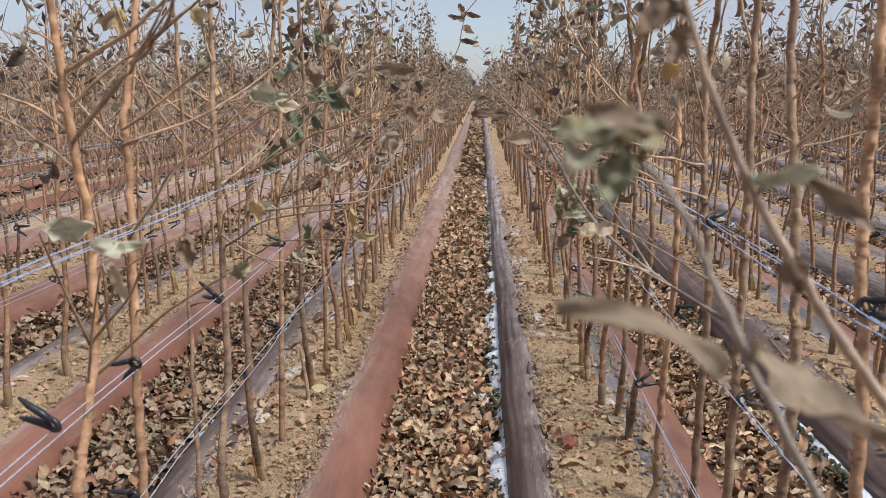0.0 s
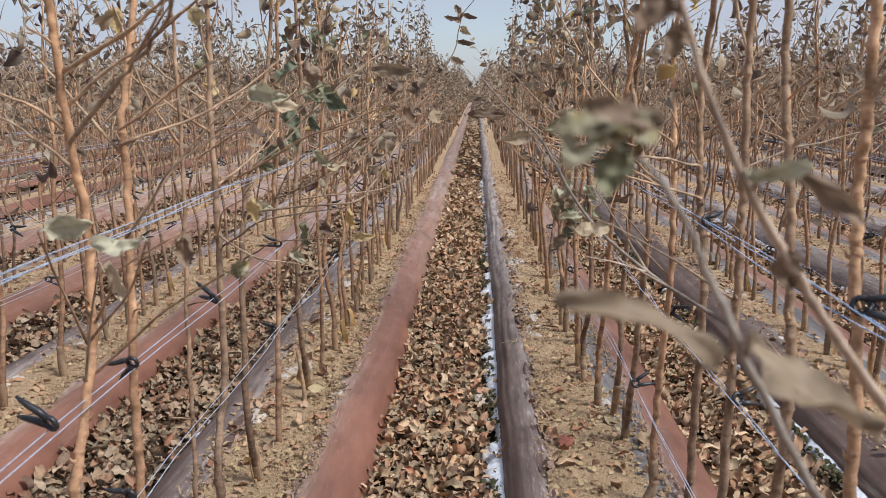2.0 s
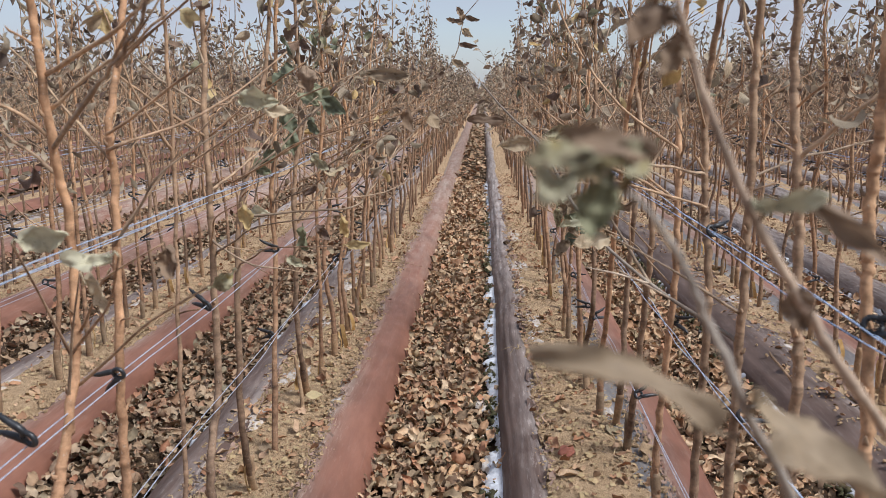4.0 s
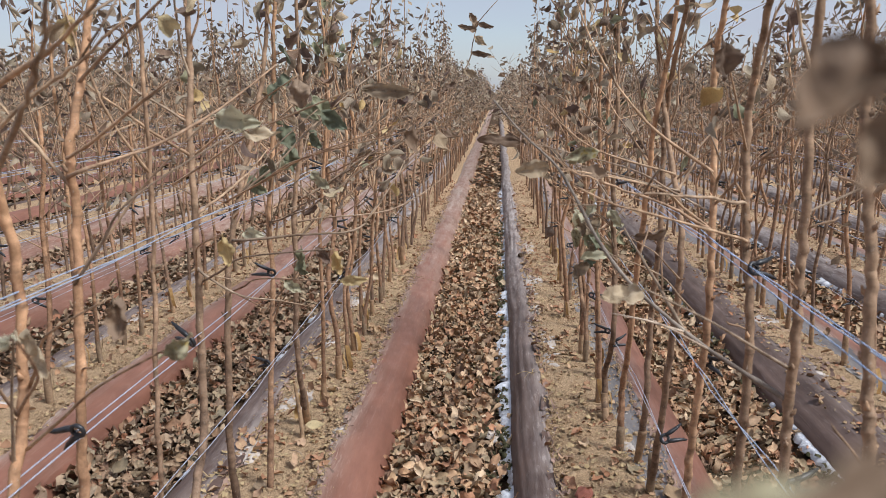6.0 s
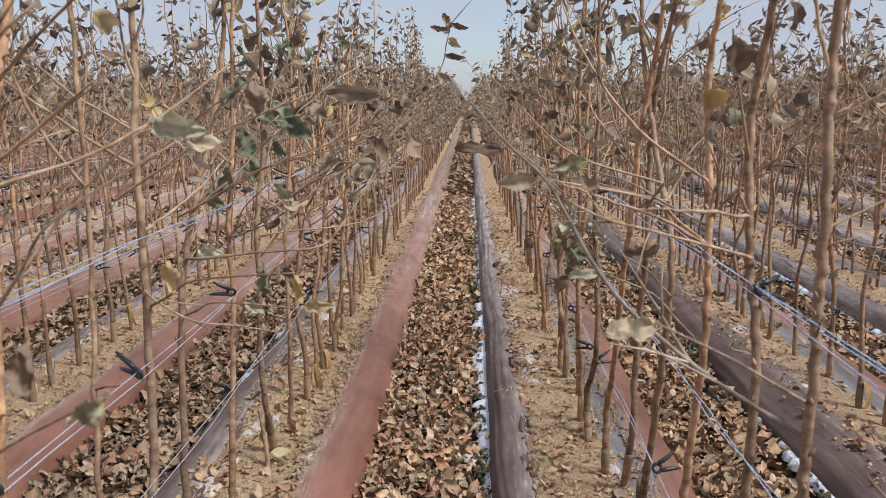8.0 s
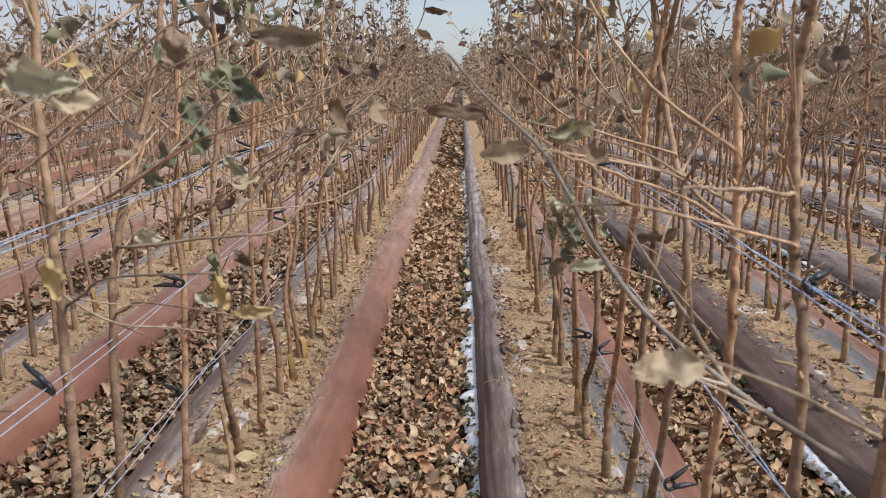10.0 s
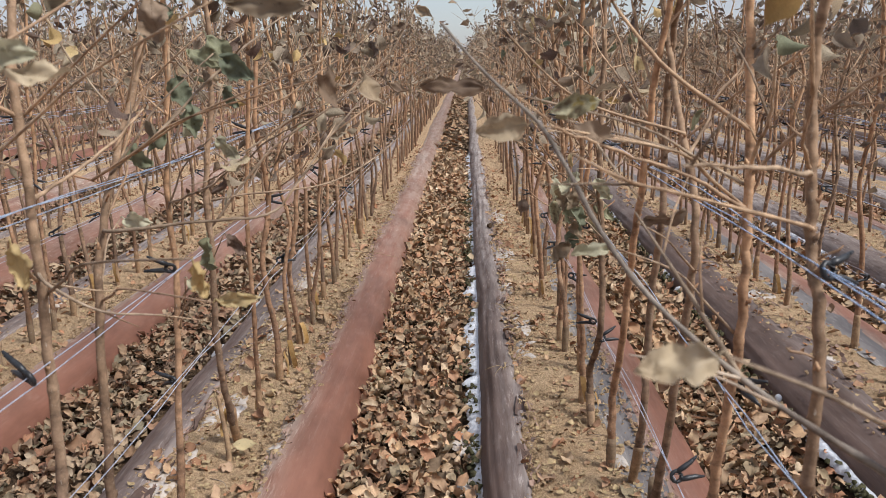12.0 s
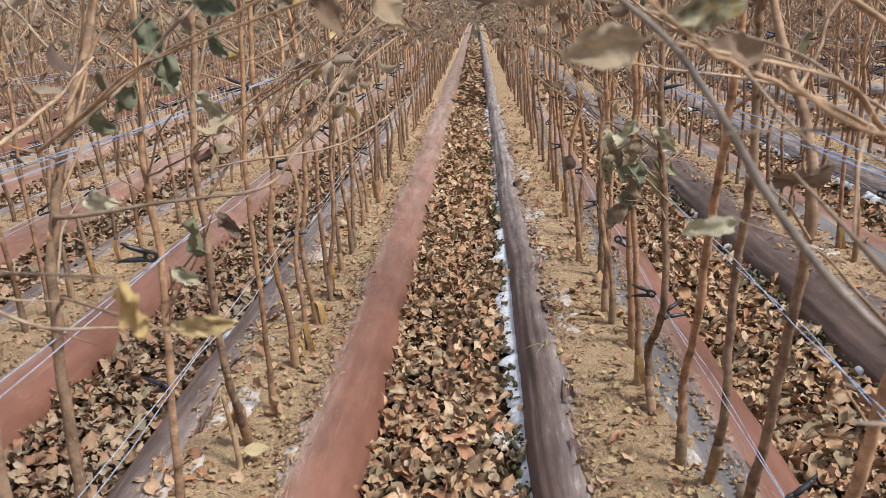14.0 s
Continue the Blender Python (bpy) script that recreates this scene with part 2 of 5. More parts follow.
LITTER_RUSSET = make_leaf("russet_fallen_leaf", [(0.0, (0.259, 0.151, 0.092)), (0.1, (0.405, 0.279, 0.177)), (0.2, (0.322, 0.171, 0.107)), (0.32, (0.479, 0.356, 0.240)), (0.42, (0.162, 0.104, 0.075)), (0.5, (0.290, 0.236, 0.156)),
                                   (0.6, (0.405, 0.266, 0.167)), (0.7, (0.222, 0.187, 0.127)), (0.8, (0.498, 0.384, 0.271)), (0.87, (0.369, 0.257, 0.166)), (0.94, (0.375, 0.181, 0.107)), (1.0, (0.153, 0.115, 0.084))], 0.75, 0.2, 0.0)
SNOW = make_plain("old_snow", (0.56, 0.58, 0.62), (0.80, 0.82, 0.86), 70, 0.6, 0.3, 0.8, 0.006)
SNOW_THIN = make_plain("thin_dirty_snow", (0.42, 0.32, 0.225), (0.60, 0.565, 0.54), 45, 0.85, 0.2, 0.8, 0.006)
PLASTIC = make_plain("black_plastic", (0.012, 0.013, 0.015), (0.035, 0.037, 0.042), 40, 0.42, 0.5)
STRING_BLUE = make_plain("blue_string", (0.20, 0.34, 0.60), (0.55, 0.64, 0.78), 120, 0.55, 0.4)
STRING_PALE = make_plain("pale_blue_string", (0.26, 0.35, 0.50), (0.48, 0.55, 0.66), 120, 0.55, 0.4)
STRING_WHITE = make_plain("white_string", (0.34, 0.38, 0.48), (0.58, 0.61, 0.70), 160, 0.55, 0.4)
STRAW = make_plain("dry_straw", (0.34, 0.24, 0.12), (0.55, 0.42, 0.24), 90, 0.8, 0.2)
MOSS = make_plain("dark_moss", (0.035, 0.035, 0.018), (0.11, 0.10, 0.055), 80, 0.95, 0.1, 0.8, 0.006)
RED_STONE = make_plain("reddish_stone", (0.20, 0.07, 0.05), (0.33, 0.13, 0.09), 40, 0.8, 0.2)


# ------------------------------------------------------------------ builders
class Geo:
    """Collects vertices and faces of one mesh."""

    def __init__(self):
        self.v, self.f, self.m, self.n = [], [], [], 0

    def add(self, verts, faces, slot=0):
        verts = np.asarray(verts, float)
        self.v.append(verts)
        self.f.append([tuple(i + self.n for i in f) for f in faces])
        self.m.append([slot] * len(faces))
        self.n += len(verts)

    def tube(self, pts, radii, sides=6, slot=0, closed=True):
        pts = [Vector(p) for p in pts]
        verts, faces = [], []
        side = None
        for i, p in enumerate(pts):
            d = (pts[min(i + 1, len(pts) - 1)] - pts[max(i - 1, 0)]).normalized()
            if side is None:
                side = d.orthogonal().normalized()
            side = (side - d * side.dot(d)).normalized()
            up = d.cross(side)
            for k in range(sides):
                a = 2 * math.pi * k / sides
                verts.append(p + (side * math.cos(a) + up * math.sin(a)) * radii[i])
        for i in range(len(pts) - 1):
            for k in range(sides):
                q = (k + 1) % sides
                faces.append((i * sides + k, i * sides + q, (i + 1) * sides + q, (i + 1) * sides + k))
        if closed:
            faces.append(tuple(range(sides))[::-1])
            faces.append(tuple(range((len(pts) - 1) * sides, len(pts) * sides)))
        self.add([tuple(v) for v in verts], faces, slot)

    def mesh(self, name, mats, smooth=True):
        me = bpy.data.meshes.new(name)
        faces = [f for fs in self.f for f in fs]
        me.from_pydata(np.concatenate(self.v).tolist() if self.v else [], [], faces)
        for m in mats:
            me.materials.append(m)
        if len(mats) > 1:
            me.polygons.foreach_set("material_index", np.array([s for ss in self.m for s in ss], dtype=np.int32))
        if smooth:
            me.polygons.foreach_set("use_smooth", np.ones(len(faces), dtype=bool))
        me.update()
        return me


def part(name, geo, mat, parent, label=""):
    """One mesh object from a Geo (or ready mesh) under a thing or part."""
    me = geo.mesh(name, mat if isinstance(mat, (list, tuple)) else [mat]) if isinstance(geo, Geo) else geo
    ob = new(name, me)
    ob.parent = parent
    if label:
        ob["label"] = label
    return ob


def smooth_path(pts, steps=4):
    """Catmull-Rom through a few control points."""
    p = [Vector(q) for q in pts]
    if len(p) < 3:
        return [p[0].lerp(p[-1], i / steps) for i in range(steps + 1)]
    out = []
    for i in range(len(p) - 1):
        a, b, c, d = p[max(i - 1, 0)], p[i], p[i + 1], p[min(i + 2, len(p) - 1)]
        for s in range(steps):
            t = s / steps
            out.append(0.5 * (2 * b + (c - a) * t + (2 * a - 5 * b + 4 * c - d) * t * t + (3 * b - a - 3 * c + d) * t ** 3))
    out.append(p[-1])
    return out


def leaf_arrays(length, width, fold, curl, twist, rows, rng, cols=3, wavy=0.0):
    """An oval pointed leaf from its base along +y: folded at the midrib, curled over its length."""
    v, f = [], []
    for i in range(rows + 1):
        s = i / rows
        w = width * 0.5 * (math.sin(math.pi * min(1, s * 0.93 + 0.03) ** 0.78)) ** 0.85 if 0 < i < rows else width * (0.05 if i == 0 else 0.02)
        a = curl * s
        yy = length * (math.sin(a) / curl if abs(curl) > 1e-3 else s)
        zz = length * ((1 - math.cos(a)) / curl if abs(curl) > 1e-3 else 0)
        tw = twist * s
        for c in range(cols):
            u = 2 * c / (cols - 1) - 1
            x, z = u * w * math.cos(fold), abs(u) * w * math.sin(fold) + (wavy * width * math.sin(7 * s + 2.1 * u) * abs(u) if wavy else 0)
            x, z = x * math.cos(tw) - z * math.sin(tw), x * math.sin(tw) + z * math.cos(tw)
            v.append((x, yy - z * math.sin(a), zz + z * math.cos(a)))
    for i in range(rows):
        for c in range(cols - 1):
            k = i * cols + c
            f.append((k, k + 1, k + cols + 1, k + cols))
    return np.array(v), f


def rotations(rx, ry, rz):
    """Stacked rotation matrices Rz Ry Rx for arrays of angles."""
    cx, sx, cy, sy, cz, sz = np.cos(rx), np.sin(rx), np.cos(ry), np.sin(ry), np.cos(rz), np.sin(rz)
    r = np.empty((len(rx), 3, 3))
    r[:, 0] = np.stack([cz * cy, cz * sy * sx - sz * cx, cz * sy * cx + sz * sx], 1)
    r[:, 1] = np.stack([sz * cy, sz * sy * sx + cz * cx, sz * sy * cx - cz * sx], 1)
    r[:, 2] = np.stack([-sy, cy * sx, cy * cx], 1)
    return r


def scatter_mesh(name, templates, choice, rot, scale, place, mats, slots=None):
    """Joins copies of quad templates into one mesh, in numpy."""
    vs, fs, ms, base = [], [], [], 0
    for k, (tv, tf) in enumerate(templates):
        sel = np.nonzero(choice == k)[0]
        if not len(sel):
            continue
        v = np.einsum("nij,vj->nvi", rot[sel], tv) * scale[sel][:, None, None] + place[sel][:, None, :]
        f = np.asarray(tf)[None] + (np.arange(len(sel)) * len(tv))[:, None, None] + base
        vs.append(v.reshape(-1, 3))
        fs.append(f.reshape(-1, 4))
        if slots is not None:
            ms.append(np.tile(slots[k], len(sel)))
        base += len(sel) * len(tv)
    v, f = np.concatenate(vs), np.concatenate(fs).astype(np.int32)
    me = bpy.data.meshes.new(name)
    me.vertices.add(len(v))
    me.vertices.foreach_set("co", v.ravel())
    me.loops.add(len(f) * 4)
    me.loops.foreach_set("vertex_index", f.ravel())
    me.polygons.add(len(f))
    me.polygons.foreach_set("loop_start", np.arange(len(f), dtype=np.int32) * 4)
    for m in mats:
        me.materials.append(m)
    if slots is not None:
        me.polygons.foreach_set("material_index", np.concatenate(ms).astype(np.int32))
    me.polygons.foreach_set("use_smooth", np.ones(len(f), dtype=bool))
    me.update(calc_edges=True)
    me.validate()
    return me


# ------------------------------------------------------------------ plan of the field
PITCH = 0.93                      # from bed to bed
TR_L, TR_R = -0.290, 0.088        # the middle trench between its two film shoulders
BED_Z, TRENCH_Z = 0.07, -0.03
ROW_X = 0.385                     # the tree row of bed 0; bed k stands PITCH * k further
NEAR_BEDS = range(-4, 5)
FAR_Y, NEAR_Y = 52.0, 9.0


def nz(x, y, s, seed=0.0):
    return noise.noise((x * s + seed * 7.3, y * s - seed * 3.1, seed))


def strip(name, y0, y1, dy, profile, mat, kind="structure", label="", category="", ragged=0.0, bump=0.004, seed=1.0, wear_pale=None, parent=None, ridge=0.0, paled=None, split=1):
    """A long sheet along y with a cross-section of (x, z) points, uneven along its length."""
    ys = np.arange(y0, y1 + dy * 0.5, dy)
    v, w = [], []
    if split > 1:
        full, fw = [], []
        wear_pale = wear_pale or [0.0] * len(profile)
        for j in range(len(profile) - 1):
            for q in range(split):
                u = q / split
                full.append((profile[j][0] + (profile[j + 1][0] - profile[j][0]) * u, profile[j][1] + (profile[j + 1][1] - profile[j][1]) * u))
                fw.append(wear_pale[j] + (wear_pale[j + 1] - wear_pale[j]) * u)
        profile, wear_pale = full + [profile[-1]], fw + [wear_pale[-1]]
    m = len(profile)
    for y in ys:
        # the sheet turns paler with y between two distances, broken up by noise
        far = min(1.0, max(0.0, (y - paled[0]) / (paled[1] - paled[0]))) * paled[2] if paled else 0.0
        for j, (x, z) in enumerate(profile):
            edge = ragged * max(0.0, (j / (m - 1) - 0.8) / 0.2)
            xx = x + 0.011 * nz(0, y, 0.9, seed) + 0.006 * nz(0, y, 3.3, seed + 8) + edge * (1.1 * nz(0, y, 2.6, seed + 2) + 0.7 * nz(0, y, 8.3, seed + 3) + 0.05 * nz(0, y, 26.7, seed + 6))
            zz = z + bump * (nz(x * 2, y, 3.1, seed + 4) + 0.5 * nz(x * 1.5, y, 9.7, seed + 5))
            if ridge:
                fold = nz(x * 34, y * 0.9, 1.0, seed + 9)
                zz += ridge * (abs(fold) * 2 - 0.5 + 0.6 * nz(x * 80, y * 2.5, 1.0, seed + 10)) * min(1.0, 3.0 * j / m)
            v.append((xx, y, zz))
            w.append(max(far * (0.5 + 0.5 * nz(x * 20, y, 1.5, seed + 7) + 0.3), wear_pale[j] if wear_pale else 0.0))
    f = [(i * m + j, i * m + j + 1, (i + 1) * m + j + 1, (i + 1) * m + j) for i in range(len(ys) - 1) for j in range(m - 1)]
    if profile[-1][0] < profile[0][0]:
        f = [q[::-1] for q in f]
    me = bpy.data.meshes.new(name)
    me.from_pydata(v, [], f)
    me.materials.append(mat)
    me.polygons.foreach_set("use_smooth", np.ones(len(f), dtype=bool))
    # one value for the worn edge and for the paling along y
    a = me.attributes.new("wear_pale", "FLOAT", "POINT")
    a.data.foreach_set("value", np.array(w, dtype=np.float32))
    me.update()
    ob = new(name, me)
    if parent:
        ob.parent = parent
    return tagged(ob, label, category, kind=kind)


# the ground, one sheet to the horizon, under everything
gg = Geo()
gs = [-2500, -400, -80, -20, 0, 20, 80, 400, 2500]
gv = [(x, y, -0.06) for y in gs for x in gs]
gg.add(gv, [(j * 9 + i, j * 9 + i + 1, (j + 1) * 9 + i + 1, (j + 1) * 9 + i) for j in range(8) for i in range(8)])
tagged(new("ground", gg.mesh("ground", [TRENCH])), "bare brown earth of the nursery field reaching the horizon", "ground", kind="structure")


def shoulder_red(k):
    flat = 0.095 if k >= 0 else 0.03
    x = TR_L + PITCH * (k + 1)     # red film that rises from the trench on the far side of bed k
    prof = [(x + 0.006, -0.045), (x + 0.012, -0.02), (x + 0.004, 0.012), (x - 0.014, 0.044), (x - 0.042, 0.066), (x - 0.076, 0.079), (x - 0.104, 0.083), (x - 0.128, 0.0815), (x - 0.148, 0.076), (x - 0.166, 0.062)]
    return prof, [0, 0, 0, 0.0, 0.02, 0.04, 0.14, 0.5, 0.95, 1.0], flat


def shoulder_dark(k):
    x = TR_R + PITCH * k
    w = {0: 1.0, 1: 1.95, -1: 1.35}.get(k, 1.5)
    prof = [(x - 0.004, -0.045), (x - 0.008, -0.015), (x + 0.0, 0.02), (x + 0.014 * w, 0.048), (x + 0.038 * w, 0.07), (x + 0.066 * w, 0.081), (x + 0.09 * w, 0.080), (x + 0.108 * w, 0.071), (x + 0.125 * w, 0.052)]
    return prof, [q * (0.45 if k == 1 else 0.65) for q in (0, 0.02, 0.03, 0.05, 0.10, 0.25, 0.5, 0.8, 1.0)]


for k in NEAR_BEDS:
    near = abs(k + 0.5) < 2
    for y0, y1, dy in ((-5.0, 0.6, 0.2), (0.6, 9.0, 0.018 if near else 0.06), (9.0, FAR_Y, 0.6)):
        prof, wear_pale, flat = shoulder_red(k)
        strip("film_shoulder", y0, y1, dy, prof, FILM_RED, label="reddish-brown mulch film over the rounded shoulder of a bed", category="mulch film", ragged=0.03, bump=0.010, seed=k + 11, wear_pale=wear_pale, ridge=0.0012 if near and y0 > 0 else 0.0, paled=(3.0, 7.5, 0.8), split=2 if near and 0 < y0 < 5 else 1)
        if flat > 0.05:
            xr = prof[-2][0] + 0.035
            strip("film_flat", y0, y1, dy, [(xr, 0.0755), (xr - 0.03, 0.0775), (xr - 0.07, 0.0765), (xr - flat - 0.02, 0.072)], FILM_GREY, label="dusty grey mulch film lying flat on the bed's edge", category="mulch film", ragged=0.02, bump=0.003, seed=k + 31, wear_pale=[0.2, 0.2, 0.4, 1.0])
        prof, wear_pale = shoulder_dark(k)
        strip("film_shoulder", y0, y1, dy, prof, FILM_DARK, label="dark mulch film on the bed's shoulder, torn along its edge", category="mulch film", ragged=0.055, bump=0.009, seed=k + 51, wear_pale=wear_pale, ridge=0.0062 if near and y0 > 0 else 0.0, paled=(4.0, 9.0, 0.7) if k == 1 else (2.5, 6.0, 0.9), split=4 if near and 0 < y0 < 5 else 1)
        # soil of the bed between the two films
        xa, xb = TR_R + PITCH * k + 0.075, TR_L + PITCH * (k + 1) - 0.125
        nx = 14 if near and 0 < y0 < 5 else 6
        ys = np.arange(y0, y1 + dy * 0.5, dy)
        xs = [xa + (xb - xa) * i / nx for i in range(nx + 1)]
        v = []
        for y in ys:
            for i, x in enumerate(xs):
                u = 2 * i / nx - 1
                v.append((x + 0.004 * nz(x, y, 20, 3), y, 0.066 + 0.010 * (1 - u * u) - 0.012 * u ** 8 + 0.010 * nz(x, y, 5, k) + 0.007 * nz(x, y, 19, k + 1) + 0.005 * nz(x, y, 47, k + 2)))
        g = Geo()
        g.add(v, [(j * (nx + 1) + i, j * (nx + 1) + i + 1, (j + 1) * (nx + 1) + i + 1, (j + 1) * (nx + 1) + i) for j in range(len(ys) - 1) for i in range(nx)])
        tagged(new("soil_bed", g.mesh("soil_bed", [SOIL])), "raised bed of dry sandy soil with leaf crumbs", "soil bed", kind="structure")
        # trench floor
        ta, tb = TR_L + PITCH * k, TR_R + PITCH * k
        strip("trench_floor", y0, y1, dy * 2, [(ta - 0.01, TRENCH_Z), (ta + 0.12, TRENCH_Z + 0.004), (tb - 0.12, TRENCH_Z + 0.004), (tb + 0.01, TRENCH_Z)], TRENCH, label="dark earth floor of the trench under fallen leaves", category="trench", bump=0.01, seed=k + 71)

# the beds further off to both sides
for sgn in (-1, 1):
    for kind_, mat, lab, cat in (("red", FILM_RED, "rows of reddish-brown film further across the field", "mulch film"), ("dark", FILM_DARK, "rows of dark film further across the field", "mulch film"), ("soil", SOIL, "raised sandy soil beds further across the field", "soil bed")):
        g = Geo()
        for j in range(5, 36):
            k = j if sgn > 0 else -j
            if kind_ == "red":
                p = shoulder_red(k)[0][2::2]
            elif kind_ == "dark":
                p = shoulder_dark(k)[0][2::2]
            else:
                p = [(TR_R + PITCH * k + 0.085, 0.06), (TR_R + PITCH * k + 0.2, 0.075), (TR_L + PITCH * (k + 1) - 0.13, 0.06)]
            ys = np.linspace(-5.0, FAR_Y, 30)
            v = [(x + 0.01 * nz(0, y, 0.8, k), y, z) for y in ys for x, z in p]
            m = len(p)
            f = [(i * m + q, i * m + q + 1, (i + 1) * m + q + 1, (i + 1) * m + q) for i in range(29) for q in range(m - 1)]
            g.add(v, f if p[-1][0] > p[0][0] else [q[::-1] for q in f])
        tagged(new("far_beds", g.mesh("far_beds", [mat])), lab, cat, kind="structure")

# ------------------------------------------------------------------ trees
Z3 = Vector((0, 0, 1))


def tree_plan(rng, h, base=(0, 0, 0.05), trunk=None, low=0.5, n_br=8, leafy=1.0, r0=0.0105, reach=1.0):
    """Skeleton of a young fruit tree: trunk path, branch paths, and leaf places (point, direction)."""
    b = Vector(base)
    if trunk is None:
        lean = Vector((rng.gauss(0, 0.05), rng.gauss(0, 0.05), 0))
        pts = [b + Vector((rng.gauss(0, 0.004), rng.gauss(0, 0.004), -0.03))]
        knee = rng.uniform(0.08, 0.17)
        off = Vector((rng.gauss(0, 0.012), rng.gauss(0, 0.012), 0))
        pts.append(b + Vector((0, 0, knee)) + off * 0.2)
        n = 7
        for i in range(1, n + 1):
            s = i / n
            pts.append(b + off + lean * s + Vector((rng.gauss(0, 0.015), rng.gauss(0, 0.015), knee + 0.02 + (h - knee) * s)))
    else:
        pts = [Vector(p) for p in trunk]
        while pts[-1].z < h:
            d = (pts[-1] - pts[-2]).normalized()
            d = (d + Z3 * 0.8).normalized()
            pts.append(pts[-1] + d * 0.16 + Vector((rng.gauss(0, 0.008), rng.gauss(0, 0.008), 0)))
        if pts[0].z > 0.06:
            p0 = pts[0]
            for z in (0.6 * p0.z, 0.3 * p0.z, 0.03):
                pts.insert(0, Vector((p0.x + rng.gauss(0, 0.006), p0.y + rng.gauss(0, 0.006), z)))
    path = smooth_path(pts, 3)
    top = path[-1].z

    def thick(z):
        """A sturdy stem to breast height, then a thin whip."""
        if z < 1.12:
            return r0 * (1.12 if z < 0.16 else 1.0) * (1 - 0.36 * max(0.0, z - 0.1))
        u = min(1.0, (z - 1.12) / max(0.15, top - 1.12))
        return 0.0015 + (r0 * 0.63 - 0.0015) * (1 - u) ** (1.0 if trunk else 1.7)

    radii = [thick(p.z) for p in path]

    def on_trunk(z):
        for p, q in zip(path, path[1:]):
            if p.z <= z <= q.z:
                return p.lerp(q, (z - p.z) / max(1e-6, q.z - p.z))
        return path[-1].copy()

    branches, leaves = [], []
    az = rng.uniform(0, 6.28)
    for i in range(n_br):
        z = low + (min(top, 1.45) - low - 0.18) * ((i + rng.random() * 0.8) / n_br) ** 1.1
        az += 2.4 + rng.gauss(0, 0.4)
        high = z > 0.92
        el = radians(rng.uniform(52, 78) if high else rng.uniform(8, 34) if rng.random() < 0.4 else rng.uniform(34, 62))
        ln = rng.uniform(0.10, 0.30) if high else reach * rng.uniform(0.2, 0.46)
        d = Vector((math.cos(az) * math.cos(el), math.sin(az) * math.cos(el), math.sin(el)))
        p = on_trunk(z)
        q = [p]
        for s in range(4):
            d = (d + Z3 * rng.uniform(-0.05, 0.16) + Vector((rng.gauss(0, 0.15), rng.gauss(0, 0.15), rng.gauss(0, 0.08)))).normalized()
            q.append(q[-1] + d * ln / 4)
        branches.append((q, (0.0027 if reach == 1.0 else 0.0023) * rng.uniform(0.7, 1.25)))
        for s in range(1, int(ln / 0.055)):
            if rng.random() < (0.20 + 0.36 * (s * 0.055 / ln)) * leafy * (1.3 if high else 0.6):
                t = s * 0.055 / ln * 4
                a = q[int(t)].lerp(q[min(4, int(t) + 1)], t % 1)
                leaves.append((a, (d * 0.4 + Vector((rng.gauss(0, 0.7), rng.gauss(0, 0.7), rng.gauss(-0.75, 0.5)))).normalized()))
        for s in range(3 if high else rng.randrange(1, 4)):
            a = rng.uniform(0, 6.28)
            leaves.append((q[4].lerp(q[3], 0.35 * s), Vector((math.cos(a), math.sin(a), rng.gauss(-0.7, 0.5))).normalized()))
    zz = max(low + 0.35, 1.0)
    while zz < top:
        if rng.random() < 0.85 * leafy * min(1.0, 0.35 + (zz - 1.0) * 1.6):
            a = rng.uniform(0, 6.28)
            p = on_trunk(zz) + Vector((math.cos(a), math.sin(a), 0.4)) * rng.uniform(0.0, 0.035)
            leaves.append((p, Vector((math.cos(a), math.sin(a), rng.gauss(-0.9, 0.55))).normalized()))
        zz += 0.024
    return path, radii, branches, leaves


def leaf_pose(p, d, rng, size):
    """Matrix that lays a leaf's +y along d, with a random spin."""
    q = Vector(d).to_track_quat("Y", "Z").to_matrix().to_4x4()
    return Matrix.Translation(p) @ q @ Matrix.Rotation(rng.uniform(0, 6.28), 4, "Y") @ Matrix.Diagonal((size, size, size, 1))


# shared leaf meshes with a stalk, 1 m long before scaling
lrng = random.Random(5)
LEAF_MESHES = []
for i in range(9):
    g = Geo()
    v, f = leaf_arrays(1.0, lrng.uniform(0.58, 0.74), lrng.uniform(0.35, 1.05), lrng.choice((-1, 1)) * lrng.uniform(0.7, 2.1), lrng.uniform(-1.2, 1.2), 6, lrng, 5, lrng.uniform(0.06, 0.2))
    for j, p in enumerate(v):
        v[j, 2] += 0.10 * noise.noise((p[0] * 5, p[1] * 4, i * 3.7)) + 0.05 * noise.noise((p[0] * 13, p[1] * 9, i * 2.3))
        v[j, 0] *= 1 + 0.3 * noise.noise((p[1] * 5, i * 1.9, 0.0))
    v[:, 1] += 0.28
    g.add(v, f)
    g.tube([(0, 0, 0), (0.012, 0.14, -0.02), (0, 0.30, 0)], [0.016, 0.013, 0.012], 4)
    LEAF_MESHES.append(g)
SHARED_LEAF = {}


def leaf_mesh(i, mat):
    key = (i, mat.name)
    if key not in SHARED_LEAF:
        SHARED_LEAF[key] = LEAF_MESHES[i].mesh("leaf", [mat])
    return SHARED_LEAF[key]


def add_leaf(parent, m, mat, i):
    ob = new("leaf", leaf_mesh(i, mat))
    ob.parent = parent
    ob.matrix_basis = m
    return ob


